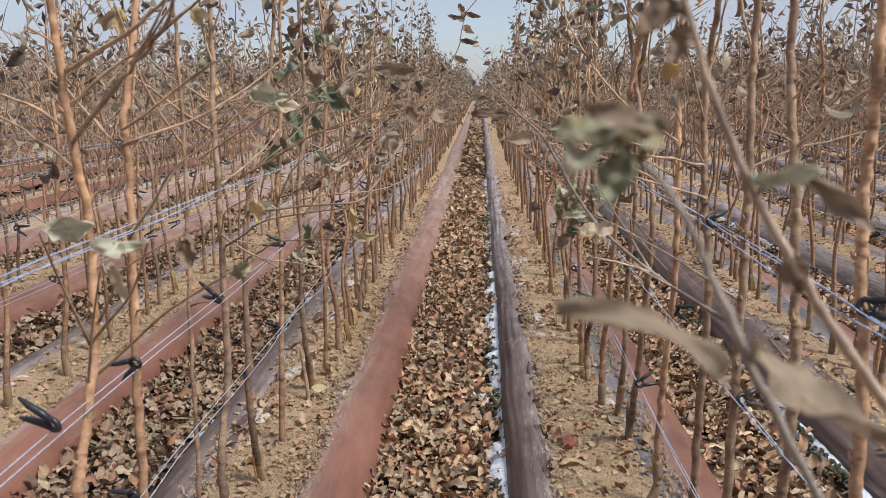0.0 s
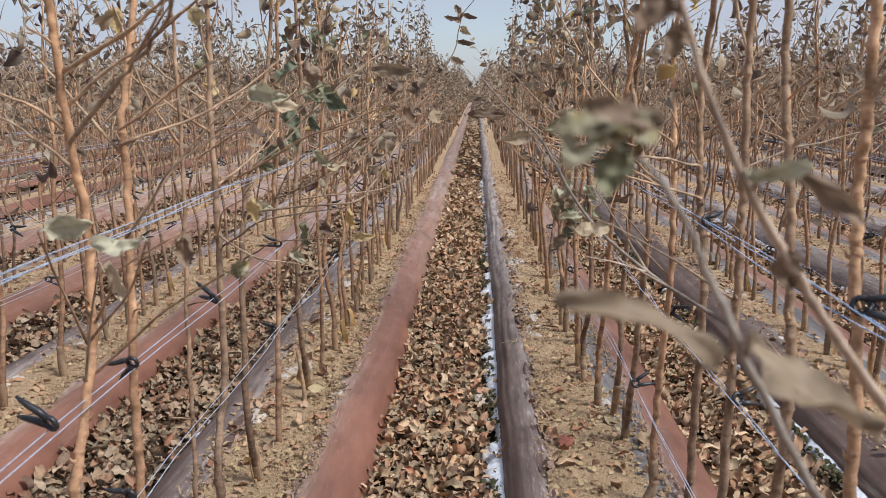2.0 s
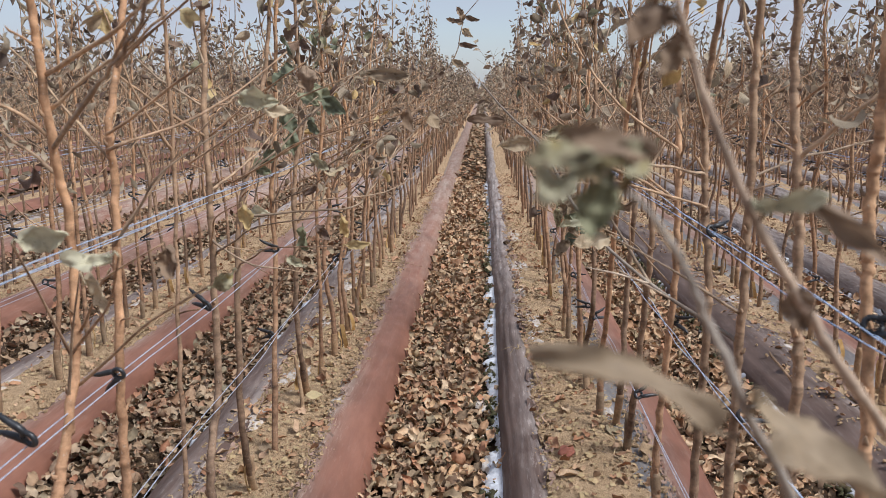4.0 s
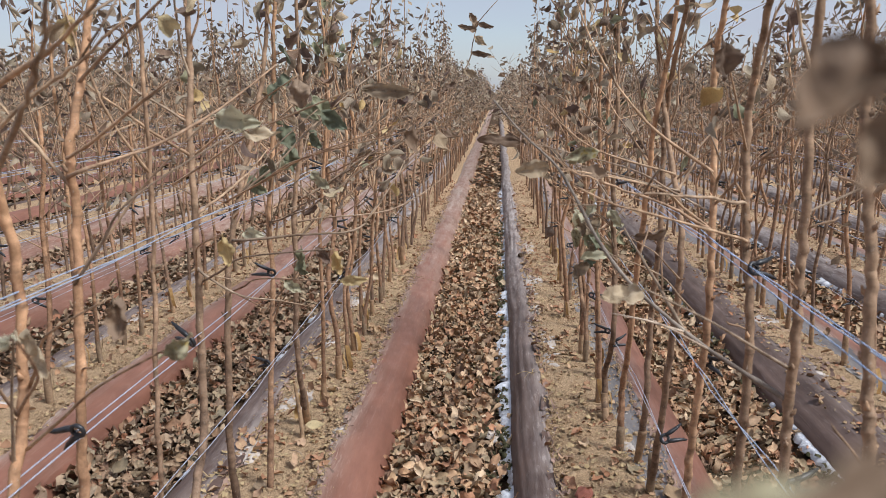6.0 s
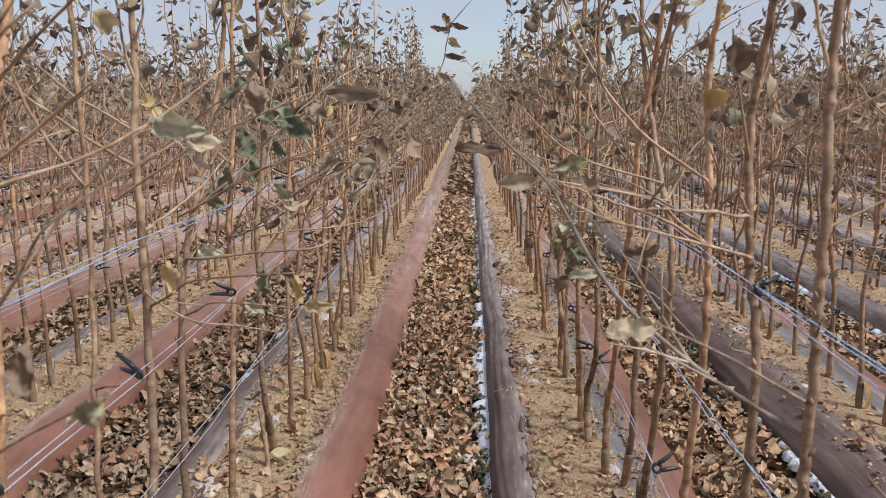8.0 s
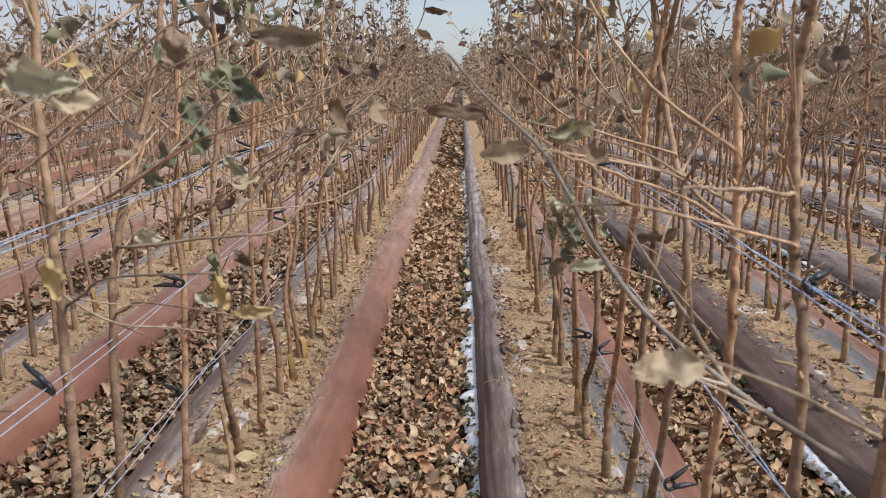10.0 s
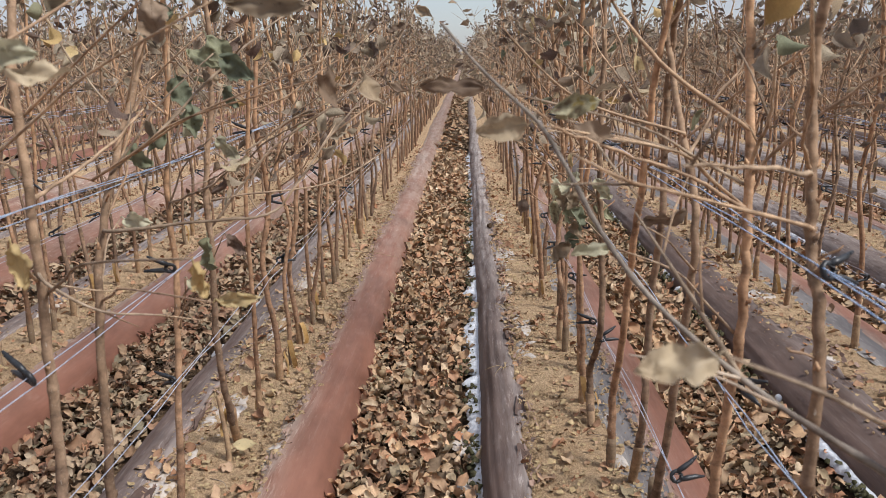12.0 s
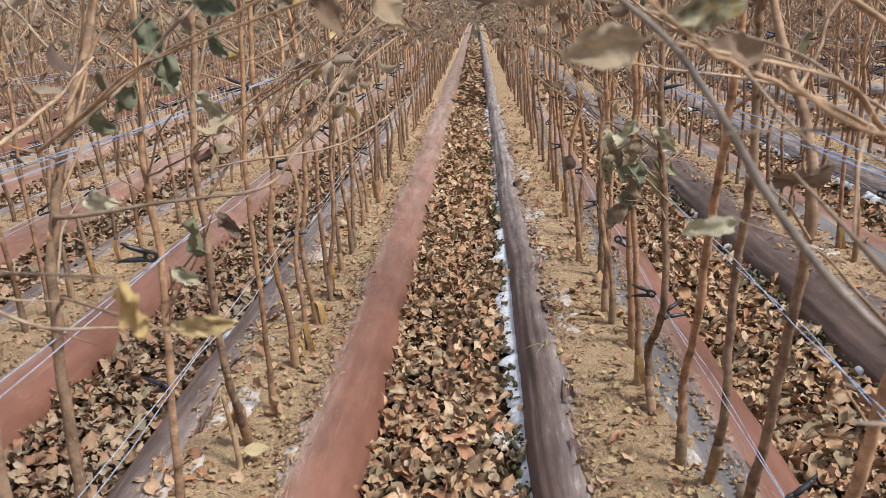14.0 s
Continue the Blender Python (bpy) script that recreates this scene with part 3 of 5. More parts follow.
# leaf forms for joined foliage: 1 m long
FORM_MID = [leaf_arrays(1.0, 0.62, f, c, t, 2, lrng, 3) for f, c, t in ((0.7, 1.1, 0.5), (1.0, -1.1, -0.6), (0.45, 1.7, 0.9), (0.85, 0.5, -0.9))]
TREE_LABEL = "slender young fruit tree with bare lower trunk and few withered leaves"


def plant(x, y, h, seed, leaf_objects, trunk=None, extra=(), low=0.5, n_br=8, leafy=0.5, r0=0.0105, label=TREE_LABEL, group="nursery trees", stock=0.0, jitter=1.0):
    """One tree as a thing: trunk, each branch, and its leaves."""
    rng = random.Random(seed)
    base = Vector((x, y, BED_Z - 0.015))
    path, radii, branches, leaves = tree_plan(rng, h, (0, 0, 0), [Vector(p) - base for p in trunk] if trunk else None, low, n_br, leafy, r0, 1.0 if leaf_objects else 1.3)
    root = new("young_fruit_tree")
    root.matrix_basis = Matrix.Translation(base)
    root.empty_display_size = 0.05
    tagged(root, label, "tree", group)
    g = Geo()
    if leaf_objects:
        # knots and slight crooks between them
        fine, fr = [], []
        turn = rng.uniform(0, 6.28)
        for i in range(len(path) - 1):
            knot = rng.random() < 0.5
            turn += 2.4 + rng.gauss(0, 0.5)
            for u, swell in ((0.0, 0.97), (0.3, 0.98), (0.42, 1.11 if knot else 1.0), (0.54, 1.07 if knot else 0.99), (0.68, 0.98)):
                r = radii[i] + (radii[i + 1] - radii[i]) * u
                w = 0.0019 * math.sin(math.pi * u) * rng.uniform(0.5, 1.2)
                fine.append(path[i].lerp(path[i + 1], u) + Vector((math.cos(turn) * w, math.sin(turn) * w, 0)))
                fr.append(r * swell * rng.uniform(0.97, 1.04))
        fine.append(path[-1])
        fr.append(radii[-1])
        g.tube(fine, fr, 8)
        for i in range(rng.randrange(3, 7)):
            p = fine[rng.randrange(len(fine) // 4, int(len(fine) * 0.85))]
            a, ln = rng.uniform(0, 6.28), rng.uniform(0.02, 0.06)
            d = Vector((math.cos(a), math.sin(a), rng.uniform(0.1, 0.9))).normalized()
            g.tube([p, p + d * ln * 0.5 + Z3 * 0.002, p + d * ln, p + d * (ln + 0.006) + Z3 * 0.003], [0.0021, 0.0015, 0.0018, 0.0004], 5)
    else:
        g.tube(path, radii, 6)
    # buds and scars on the trunk
    for i in range(4, len(path) - 2, 2):
        d = Vector((rng.gauss(0, 1), rng.gauss(0, 1), 0.4)).normalized()
        g.tube([path[i], path[i] + d * (radii[i] * 1.25), path[i] + d * (radii[i] * 1.7) + Z3 * 0.006], [radii[i] * 0.8, radii[i] * 0.5, radii[i] * 0.15], 4)
    part("trunk", g, BARK, root)
    if stock:
        # the thicker rootstock below the graft, cut off beside the scion
        top = stock * rng.uniform(0.8, 1.25)
        sp = [p for p in path if p.z < top]
        if len(sp) >= 2:
            g = Geo()
            sp = smooth_path(sp + [sp[-1] + Vector((0, 0, top - sp[-1].z + 0.004))], 2)
            g.tube(sp, [r0 * (1.30 + 0.08 * math.sin(5.1 * i)) * (0.9 if i == len(sp) - 1 else 1.0) for i in range(len(sp))], 8)
            part("rootstock", g, STOCK, root, "light tan rootstock stub")
            if rng.random() < 0.55:
                g = Geo()
                a, w = rng.uniform(0, 6.28), rng.uniform(0.005, 0.011)
                side, out = Vector((-math.sin(a), math.cos(a), 0)), Vector((math.cos(a), math.sin(a), 0))
                v = []
                for i in range(5):
                    s = i / 4
                    cpt = sp[-1] + out * (r0 * 1.4 + 0.012 * math.sin(2.6 * s)) + Vector((0, 0, -rng.uniform(0.07, 0.10) * s)) + side * 0.01 * s
                    v += [tuple(cpt - side * w * (1 - 0.5 * s)), tuple(cpt + side * w * (0.6 + 0.5 * s) + out * 0.006)]
                g.add(v, [(2 * i, 2 * i + 1, 2 * i + 3, 2 * i + 2) for i in range(4)])
                part("graft_tape", g, TAPE, root, "loose strip of yellow graft tape")
    for q, r, wood in [(q, r, TWIG) for q, r in branches] + [([Vector(p) - base for p in e[0]], e[1], e[2] if len(e) > 2 else TWIG) for e in extra]:
        sp = smooth_path(q, 4 if leaf_objects else 2)
        sp = [p + Vector((rng.gauss(0, 1), rng.gauss(0, 1), rng.gauss(0, 1))) * (jitter * min(r * 0.4, 0.05 * (sp[1] - sp[0]).length) if 0 < i < len(sp) - 1 else 0) for i, p in enumerate(sp)]
        g = Geo()
        g.tube(sp, [r * (1 - 0.62 * i / (len(sp) - 1)) * rng.uniform(0.86, 1.22) for i in range(len(sp))], 6 if leaf_objects else 4)
        # short side twigs
        ln = (sp[-1] - sp[0]).length
        for i in range(rng.randrange(1, 4) if ln > 0.15 and jitter == 1.0 else 0):
            a = rng.randrange(len(sp) // 4, len(sp) - 1)
            d = (sp[a + 1] - sp[a]).normalized()
            w = (d + Vector((rng.gauss(0, 0.7), rng.gauss(0, 0.7), rng.gauss(0.15, 0.5)))).normalized() * rng.uniform(0.025, 0.13)
            g.tube([sp[a], sp[a] + w * 0.5 + d * 0.006, sp[a] + w], [r * 0.55, r * 0.45, r * 0.25], 4)
        part("branch", g, wood, root)
    if leaf_objects:
        for p, d in leaves:
            u = rng.random()
            mat = LEAF_GREEN if u < 0.06 else LEAF_YELLOW if u < 0.12 else LEAF_TAN if u < 0.2 else LEAF
            add_leaf(root, leaf_pose(p, d, rng, rng.uniform(0.040, 0.058)), mat, rng.randrange(9))
    elif leaves:
        n = len(leaves)
        ms = [leaf_pose(p, d, rng, rng.uniform(0.038, 0.056)) for p, d in leaves]
        rot = np.array([m.to_3x3() for m in ms])
        me = scatter_mesh("foliage", FORM_MID, np.array([rng.randrange(4) for _ in range(n)]), rot, np.ones(n), np.array([m.translation for m in ms]), [LEAF])
        part("foliage", me, LEAF, root)
    return root


def in_view(x, y, m=0.6):
    return abs(x + 0.03 * y) < 0.60 * (y + 0.9) + m


# hand-set trees beside the camera: trunk points (x, y, z) from low to high
def column(x, pairs):
    return [(x + dx, y, z) for dx, y, z in pairs]

TREES = {}
TREES["left_a"] = plant(-0.55, 0.91, 1.75, 101, True, column(-0.55, [(0, 0.902, 0.504), (0, 0.922, 0.549), (0, 0.959, 0.624), (0, 0.992, 0.699), (0, 1.002, 0.771), (0, 1.011, 0.889), (0, 0.990, 0.988), (0, 0.979, 1.119), (0, 0.973, 1.177)]), low=0.75, n_br=2, r0=0.0089, stock=0.11, extra=[([(-0.55, 0.985, 1.085), (-0.43, 0.92, 1.128), (-0.369, 0.88, 1.157), (-0.30, 0.84, 1.20)], 0.0034),
                     ([(-0.55, 0.99, 1.04), (-0.467, 0.97, 1.094), (-0.422, 0.96, 1.117), (-0.353, 0.94, 1.163)], 0.0028),
                     ([(-0.55, 0.99, 0.99), (-0.391, 0.80, 1.064), (-0.317, 0.70, 1.092), (-0.254, 0.62, 1.12), (-0.23, 0.59, 1.15)], 0.0031),
                     ([(-0.55, 0.99, 1.0), (-0.577, 0.97, 1.035), (-0.601, 0.95, 1.051), (-0.63, 0.93, 1.068)], 0.0028)])
TREES["left_b"] = plant(-0.55, 1.10, 1.8, 102, True, column(-0.55, [(0, 1.096, 0.392), (0, 1.102, 0.495), (0, 1.108, 0.593), (0, 1.122, 0.686), (0, 1.141, 0.843), (0, 1.154, 0.934), (0, 1.149, 1.006), (0, 1.186, 1.082), (0, 1.238, 1.204)]), low=0.75, n_br=2, r0=0.0089, stock=0.11, extra=[([(-0.55, 1.14, 1.0), (-0.506, 1.13, 1.023), (-0.429, 1.10, 1.07), (-0.362, 1.05, 1.10)], 0.0029),
                     ([(-0.55, 1.19, 1.10), (-0.511, 1.17, 1.127), (-0.441, 1.12, 1.162), (-0.382, 1.08, 1.192), (-0.329, 1.05, 1.223)], 0.0028),
                     ([(-0.55, 1.14, 0.975), (-0.511, 1.13, 0.99), (-0.453, 1.22, 1.017), (-0.395, 1.30, 1.062), (-0.331, 1.40, 1.132)], 0.0031)])
TREES["left_c"] = plant(-0.55, 1.46, 1.8, 103, True, column(-0.55, [(0, 1.46, 0.182), (0, 1.462, 0.294), (0, 1.538, 0.420), (0, 1.553, 0.618), (0, 1.562, 0.765), (0, 1.563, 1.009), (0, 1.588, 1.127), (0, 1.588, 1.240)]), low=0.8, n_br=3, r0=0.0089, stock=0.11, extra=[([(-0.55, 1.562, 0.97), (-0.595, 1.50, 1.019), (-0.648, 1.45, 1.076), (-0.69, 1.42, 1.12)], 0.0034),
                     ([(-0.55, 1.57, 1.03), (-0.613, 1.50, 1.088), (-0.66, 1.45, 1.15)], 0.0028),
                     ([(-0.55, 1.558, 0.755), (-0.524, 1.54, 0.741), (-0.463, 1.55, 0.702), (-0.393, 1.60, 0.68)], 0.0029)])
TREES["left_d"] = plant(-0.55, 1.74, 1.65, 104, True, column(-0.55, [(0, 1.741, 0.068), (0, 1.678, 0.266), (0, 1.690, 0.458), (0, 1.721, 0.685), (0, 1.799, 0.835), (0, 1.938, 0.995)]), low=0.8, n_br=3, r0=0.0089, stock=0.11, extra=[([(-0.55, 1.76, 0.77), (-0.51, 1.72, 0.778), (-0.399, 1.75, 0.785), (-0.289, 1.80, 0.787), (-0.251, 1.84, 0.824), (-0.194, 1.90, 0.907), (-0.138, 1.95, 0.972)], 0.0034),
                     ([(-0.55, 1.82, 0.86), (-0.47, 1.86, 0.93), (-0.39, 1.92, 1.02), (-0.31, 2.0, 1.10), (-0.24, 2.1, 1.16)], 0.0031)])
TREES["seedling"] = plant(-0.55, 1.33, 1.2, 105, True, column(-0.55, [(0, 1.324, 0.26), (0, 1.340, 0.421), (0, 1.343, 0.538), (0, 1.370, 0.760)]), low=0.8, n_br=1, r0=0.0052, label="thin whippy fruit tree seedling standing between the others", stock=0.11)
TREES["left_e"] = plant(-0.55, 1.94, 1.7, 106, True, column(-0.55, [(0, 1.935, 0.06), (0, 2.002, 0.405), (0, 2.047, 0.616), (0, 2.176, 0.693)][:3]), low=0.7, n_br=7, r0=0.008, stock=0.11)
TREES["left_f"] = plant(-0.55, 2.35, 1.7, 107, True, column(-0.55, [(0, 2.356, 0.052), (0, 2.320, 0.134), (0, 2.269, 0.282), (0, 2.457, 0.528)][:3]), low=0.7, n_br=7, r0=0.0089, stock=0.11, extra=[([(-0.55, 2.29, 0.72), (-0.47, 2.30, 0.733), (-0.285, 2.40, 0.744), (-0.166, 2.50, 0.808), (-0.11, 2.55, 0.86)], 0.0029), ([(-0.55, 2.29, 0.66), (-0.42, 2.31, 0.82), (-0.24, 2.33, 0.95), (-0.13, 2.34, 1.044), (-0.085, 2.34, 1.119), (-0.054, 2.34, 1.177), (-0.043, 2.34, 1.234), (-0.031, 2.34, 1.278)], 0.0030)])
TREES["right_c"] = plant(0.43, 1.16, 1.8, 201, True, column(0.43, [(0, 1.16, 0.579), (0, 1.165, 0.654), (0, 1.160, 0.756), (0, 1.168, 0.821), (0, 1.169, 0.871), (0, 1.171, 0.956), (0, 1.184, 1.051), (0, 1.187, 1.111)]), low=0.85, n_br=2, r0=0.0089, stock=0.11, extra=[([(0.43, 1.165, 0.665), (0.417, 1.17, 0.68), (0.354, 1.18, 0.718), (0.294, 1.20, 0.757), (0.219, 1.24, 0.819), (0.174, 1.27, 0.878), (0.143, 1.29, 0.935), (0.117, 1.32, 0.977), (0.067, 1.35, 1.023), (0.02, 1.38, 1.075)], 0.0038, TWIG_GREY),
                      ([(0.294, 1.20, 0.757), (0.27, 1.25, 0.80), (0.25, 1.33, 0.84), (0.235, 1.40, 0.87)], 0.0030)])
TREES["right_d"] = plant(0.43, 1.34, 1.85, 202, True, column(0.43, [(0, 1.349, 0.448), (0, 1.339, 0.555), (0, 1.338, 0.670), (0, 1.356, 0.768), (0, 1.388, 0.821), (0, 1.403, 0.882), (0, 1.418, 0.940), (0, 1.433, 1.041), (0, 1.413, 1.128), (0, 1.372, 1.223)]), low=0.85, n_br=3, r0=0.0089, stock=0.11, extra=[([(0.43, 1.395, 0.85), (0.417, 1.38, 0.858), (0.335, 1.33, 0.885), (0.241, 1.27, 0.916), (0.187, 1.22, 0.935), (0.128, 1.16, 0.967)], 0.0029),
                      ([(0.43, 1.41, 0.91), (0.36, 1.30, 0.93), (0.27, 1.20, 0.95), (0.2, 1.1, 0.965)], 0.003)])
TREES["right_e"] = plant(0.43, 1.64, 1.85, 203, True, column(0.43, [(0, 1.645, 0.293), (0, 1.629, 0.402), (0, 1.604, 0.532), (0, 1.579, 0.632), (0, 1.581, 0.741), (0, 1.589, 0.814), (0, 1.607, 0.938), (0, 1.636, 1.046), (0, 1.650, 1.142), (0, 1.614, 1.231)]), low=0.8, n_br=3, r0=0.0089, stock=0.11, extra=[([(0.43, 1.605, 0.94), (0.40, 1.60, 0.96), (0.319, 1.60, 1.016), (0.262, 1.62, 1.08), (0.225, 1.63, 1.135), (0.19, 1.64, 1.20), (0.165, 1.65, 1.27)], 0.0034),
                      ([(0.43, 1.594, 0.835), (0.319, 1.50, 0.894), (0.236, 1.42, 0.929), (0.17, 1.36, 0.957), (0.128, 1.30, 0.975)], 0.0029),
                      ([(0.43, 1.597, 0.88), (0.457, 1.52, 0.947), (0.496, 1.45, 1.006), (0.54, 1.38, 1.07)], 0.0029)])
TREES["right_g"] = plant(0.43, 2.18, 1.8, 204, True, column(0.43, [(0, 2.17, 0.06), (0, 2.097, 0.25), (0, 2.097, 0.407), (0, 2.079, 0.594), (0, 2.040, 0.719), (0, 2.055, 0.907), (0, 2.049, 1.042), (0, 2.002, 1.146), (0, 1.900, 1.283)]), low=0.8, n_br=6, r0=0.0089, stock=0.11)
TREES["right_f"] = plant(0.43, 2.00, 1.7, 205, True, column(0.43, [(0, 2.002, 0.06), (0, 1.916, 0.281), (0, 1.869, 0.463), (0, 1.832, 0.609), (0, 1.814, 0.732), (0, 1.858, 0.836), (0, 1.935, 0.903)]), low=0.8, n_br=4, r0=0.0089, stock=0.11, extra=[([(0.43, 1.92, 0.90), (0.412, 1.90, 0.911), (0.286, 1.85, 0.948), (0.21, 1.80, 0.982), (0.145, 1.75, 1.035), (0.10, 1.71, 1.08)], 0.0028),
                      ([(0.43, 1.87, 0.87), (0.415, 1.85, 0.878), (0.316, 1.80, 0.903), (0.217, 1.75, 0.921), (0.152, 1.70, 0.938)], 0.0028)])
TREES["right_h"] = plant(0.39, 2.22, 1.7, 206, True, column(0.39, [(0, 2.222, 0.05), (0, 2.224, 0.158), (0, 2.229, 0.269), (0, 2.151, 0.44), (0, 2.133, 0.549), (0, 2.087, 0.691)]), low=0.75, n_br=6, r0=0.0089, stock=0.11)
TREES["right_i"] = plant(0.38, 2.42, 1.7, 207, True, column(0.38, [(0, 2.421, 0.05), (0, 2.509, 0.193), (0, 2.372, 0.366), (0, 2.395, 0.58)]), low=0.75, n_br=7, r0=0.0089, stock=0.11)
TREES["right_b"] = plant(0.43, 0.94, 1.8, 208, True, column(0.43, [(0, 0.948, 0.495), (0, 0.936, 0.572), (0, 0.938, 0.644), (0, 0.943, 0.722), (0, 0.959, 0.770), (0, 0.976, 0.873), (0, 0.986, 0.922), (0, 1.013, 0.995), (0, 1.042, 1.095), (0, 1.045, 1.169)]), low=0.9, n_br=2, r0=0.0089, stock=0.11)
TREES["right_a"] = plant(0.43, 0.76, 1.8, 209, True, column(0.43, [(0, 0.754, 0.607), (0, 0.760, 0.697), (0, 0.774, 0.781), (0, 0.797, 0.870), (0, 0.799, 0.896), (0, 0.808, 0.954), (0, 0.802, 1.008), (0, 0.803, 1.067), (0, 0.808, 1.145)]), low=0.9, n_br=2, r0=0.0089, stock=0.11)


def set_leaf(tree, base, tip, width, mat, spin=0.0, fold=0.35, curl=0.5, wavy=0.06, seed=1, from_point=None):
    """One large leaf near the camera, from its base to its tip, with a stalk back to a twig."""
    rng = random.Random(seed)
    a, b = Vector(base), Vector(tip)
    d = b - a
    v, f = leaf_arrays(1.0, width / d.length, fold, curl, rng.uniform(-0.4, 0.4), 20, rng, 11, wavy * 1.5)
    for i, p in enumerate(v):
        s, u = (i // 11) / 20, (i % 11) / 5 - 1
        e = width / d.length
        if 0 < i // 11 < 20:
            v[i, 0] *= 1 + 0.42 * noise.noise((s * 5, u, seed * 1.7))
            v[i, 2] += e * (0.34 * noise.noise((s * 3.0, u * 1.3, seed * 2.3)) + 0.26 * noise.noise((s * 9, u * 3, seed * 3.1)) * abs(u))
    end = Vector(v[-6])
    q = end.normalized().rotation_difference(d.normalized())
    want = Vector((0.1, -1.0, 0.35))
    turns = [q.to_matrix() @ Matrix.Rotation(0.2 * i, 3, end.normalized()) for i in range(32)]
    m = max(turns, key=lambda r: (r @ Vector((0, 0, 1))).dot(want)) @ Matrix.Rotation(spin, 3, end.normalized())
    k = d.length / end.length
    g = Geo()
    g.add([tuple(m @ (Vector(p) * k)) for p in v], f)
    s = Vector(from_point) - a if from_point else -d * 0.3 + Vector((0, 0, 0.01))
    g.tube(smooth_path([s, s * 0.5 + Vector((0, 0, 0.004)), (0, 0, 0), d * 0.12], 3), [0.0009] * 10, 5)
    # midrib
    g.tube([m @ (Vector(v[22 * i + 5]) * k) for i in range(10)], [0.0004 - 0.00003 * i for i in range(10)], 4)
    ob = part("leaf", g, mat, tree)
    ob.matrix_basis = Matrix.Translation(a - tree.matrix_basis.translation)
    return ob


def hung_leaf(tree, place, size, mat, way, seed, z_from=None, width=0.62, curl=0.6, spin=None):
    """A leaf at a place beside a hand-set tree, on a thin twig that leaves the trunk lower down."""
    rng = random.Random(seed)
    t = tree.matrix_basis.translation
    a = Vector(place)
    trunk_ob = [c for c in tree.children if c.name.startswith("trunk")][0]
    z0 = z_from if z_from else a.z - 0.14 - 0.1 * rng.random()
    co = min((v.co for v in trunk_ob.data.vertices), key=lambda c: abs(c.z + t.z - z0))
    s = Vector((co.x, co.y, co.z)) + t
    mid = s.lerp(a, 0.5) + Vector((rng.gauss(0, 0.015), rng.gauss(0, 0.015), 0.02))
    g = Geo()
    sp = smooth_path([s - t, s.lerp(mid, 0.5) - t, mid - t, a - t], 4)
    g.tube(sp, [0.0026 * (1 - 0.6 * i / (len(sp) - 1)) for i in range(len(sp))], 5)
    part("branch", g, TWIG, tree)
    size *= 0.95
    d = Vector(way).normalized() * size
    set_leaf(tree, a + d * 0.15, a + d * 1.15, size * width, mat, (rng.uniform(-0.7, 0.7) if spin is None else spin), rng.uniform(0.2, 0.6), curl + rng.choice((-0.9, 0.5, 0.9)), 0.11, seed, a)


# a tree close by, with long grey twigs that reach over the trench
TREES["close"] = plant(0.47, 0.40, 1.6, 301, True, None, low=1.2, n_br=2, stock=0.11, jitter=0.3, extra=[
    ([(0.47, 0.41, 0.60), (0.34, 0.37, 0.77), (0.223, 0.33, 0.896), (0.187, 0.31, 0.936), (0.170, 0.305, 0.958), (0.153, 0.30, 0.983), (0.138, 0.295, 1.003), (0.128, 0.29, 1.019), (0.120, 0.29, 1.034), (0.109, 0.285, 1.056), (0.101, 0.285, 1.077), (0.093, 0.28, 1.096), (0.088, 0.278, 1.115)], 0.0031, TWIG_GREY),
    ([(0.47, 0.40, 0.50), (0.30, 0.33, 0.70), (0.205, 0.295, 0.820), (0.167, 0.275, 0.874), (0.145, 0.26, 0.907), (0.129, 0.25, 0.934), (0.118, 0.245, 0.951), (0.108, 0.24, 0.971), (0.096, 0.235, 0.993), (0.089, 0.23, 1.007), (0.080, 0.225, 1.021), (0.069, 0.22, 1.034), (0.059, 0.215, 1.038)], 0.0027, TWIG_GREY)],
    label="young fruit tree with grey twigs and withered leaves close by")
near = TREES["close"]
set_leaf(near, (0.098, 0.225, 0.955), (0.038, 0.215, 0.984), 0.018, LEAF_DUN, 0.5, 0.75, -1.2, 0.12, 11, (0.125, 0.248, 0.932))
set_leaf(near, (0.116, 0.235, 0.966), (0.150, 0.20, 0.940), 0.024, LEAF_DUN, -0.6, 0.35, 0.9, 0.12, 12, (0.118, 0.244, 0.953))
set_leaf(near, (0.072, 0.215, 1.047), (0.036, 0.20, 1.049), 0.019, LEAF_MIXED, 0.4, 0.6, 1.1, 0.14, 13, (0.064, 0.217, 1.036))
set_leaf(near, (0.058, 0.215, 1.043), (0.038, 0.20, 1.038), 0.018, LEAF_PALE, 0.9, 0.5, 0.8, 0.10, 17, (0.059, 0.215, 1.038))
set_leaf(near, (0.060, 0.213, 1.039), (0.053, 0.205, 1.024), 0.015, LEAF_GREEN, 0.3, 0.5, 0.9, 0.08, 14, (0.062, 0.217, 1.037))
set_leaf(near, (0.074, 0.214, 1.048), (0.044, 0.199, 1.056), 0.011, LEAF_BROWN, 0.2, 0.4, 0.7, 0.12, 22, (0.066, 0.217, 1.036))
set_leaf(near, (0.128, 0.285, 1.020), (0.149, 0.27, 1.027), 0.011, LEAF_PALE, 0.6, 0.3, 0.6, 0.08, 15, (0.128, 0.29, 1.019))
set_leaf(near, (0.146, 0.285, 1.025), (0.178, 0.28, 1.000), 0.011, LEAF_BROWN, 0.4, 0.6, -0.9, 0.08, 16, (0.131, 0.29, 1.014))
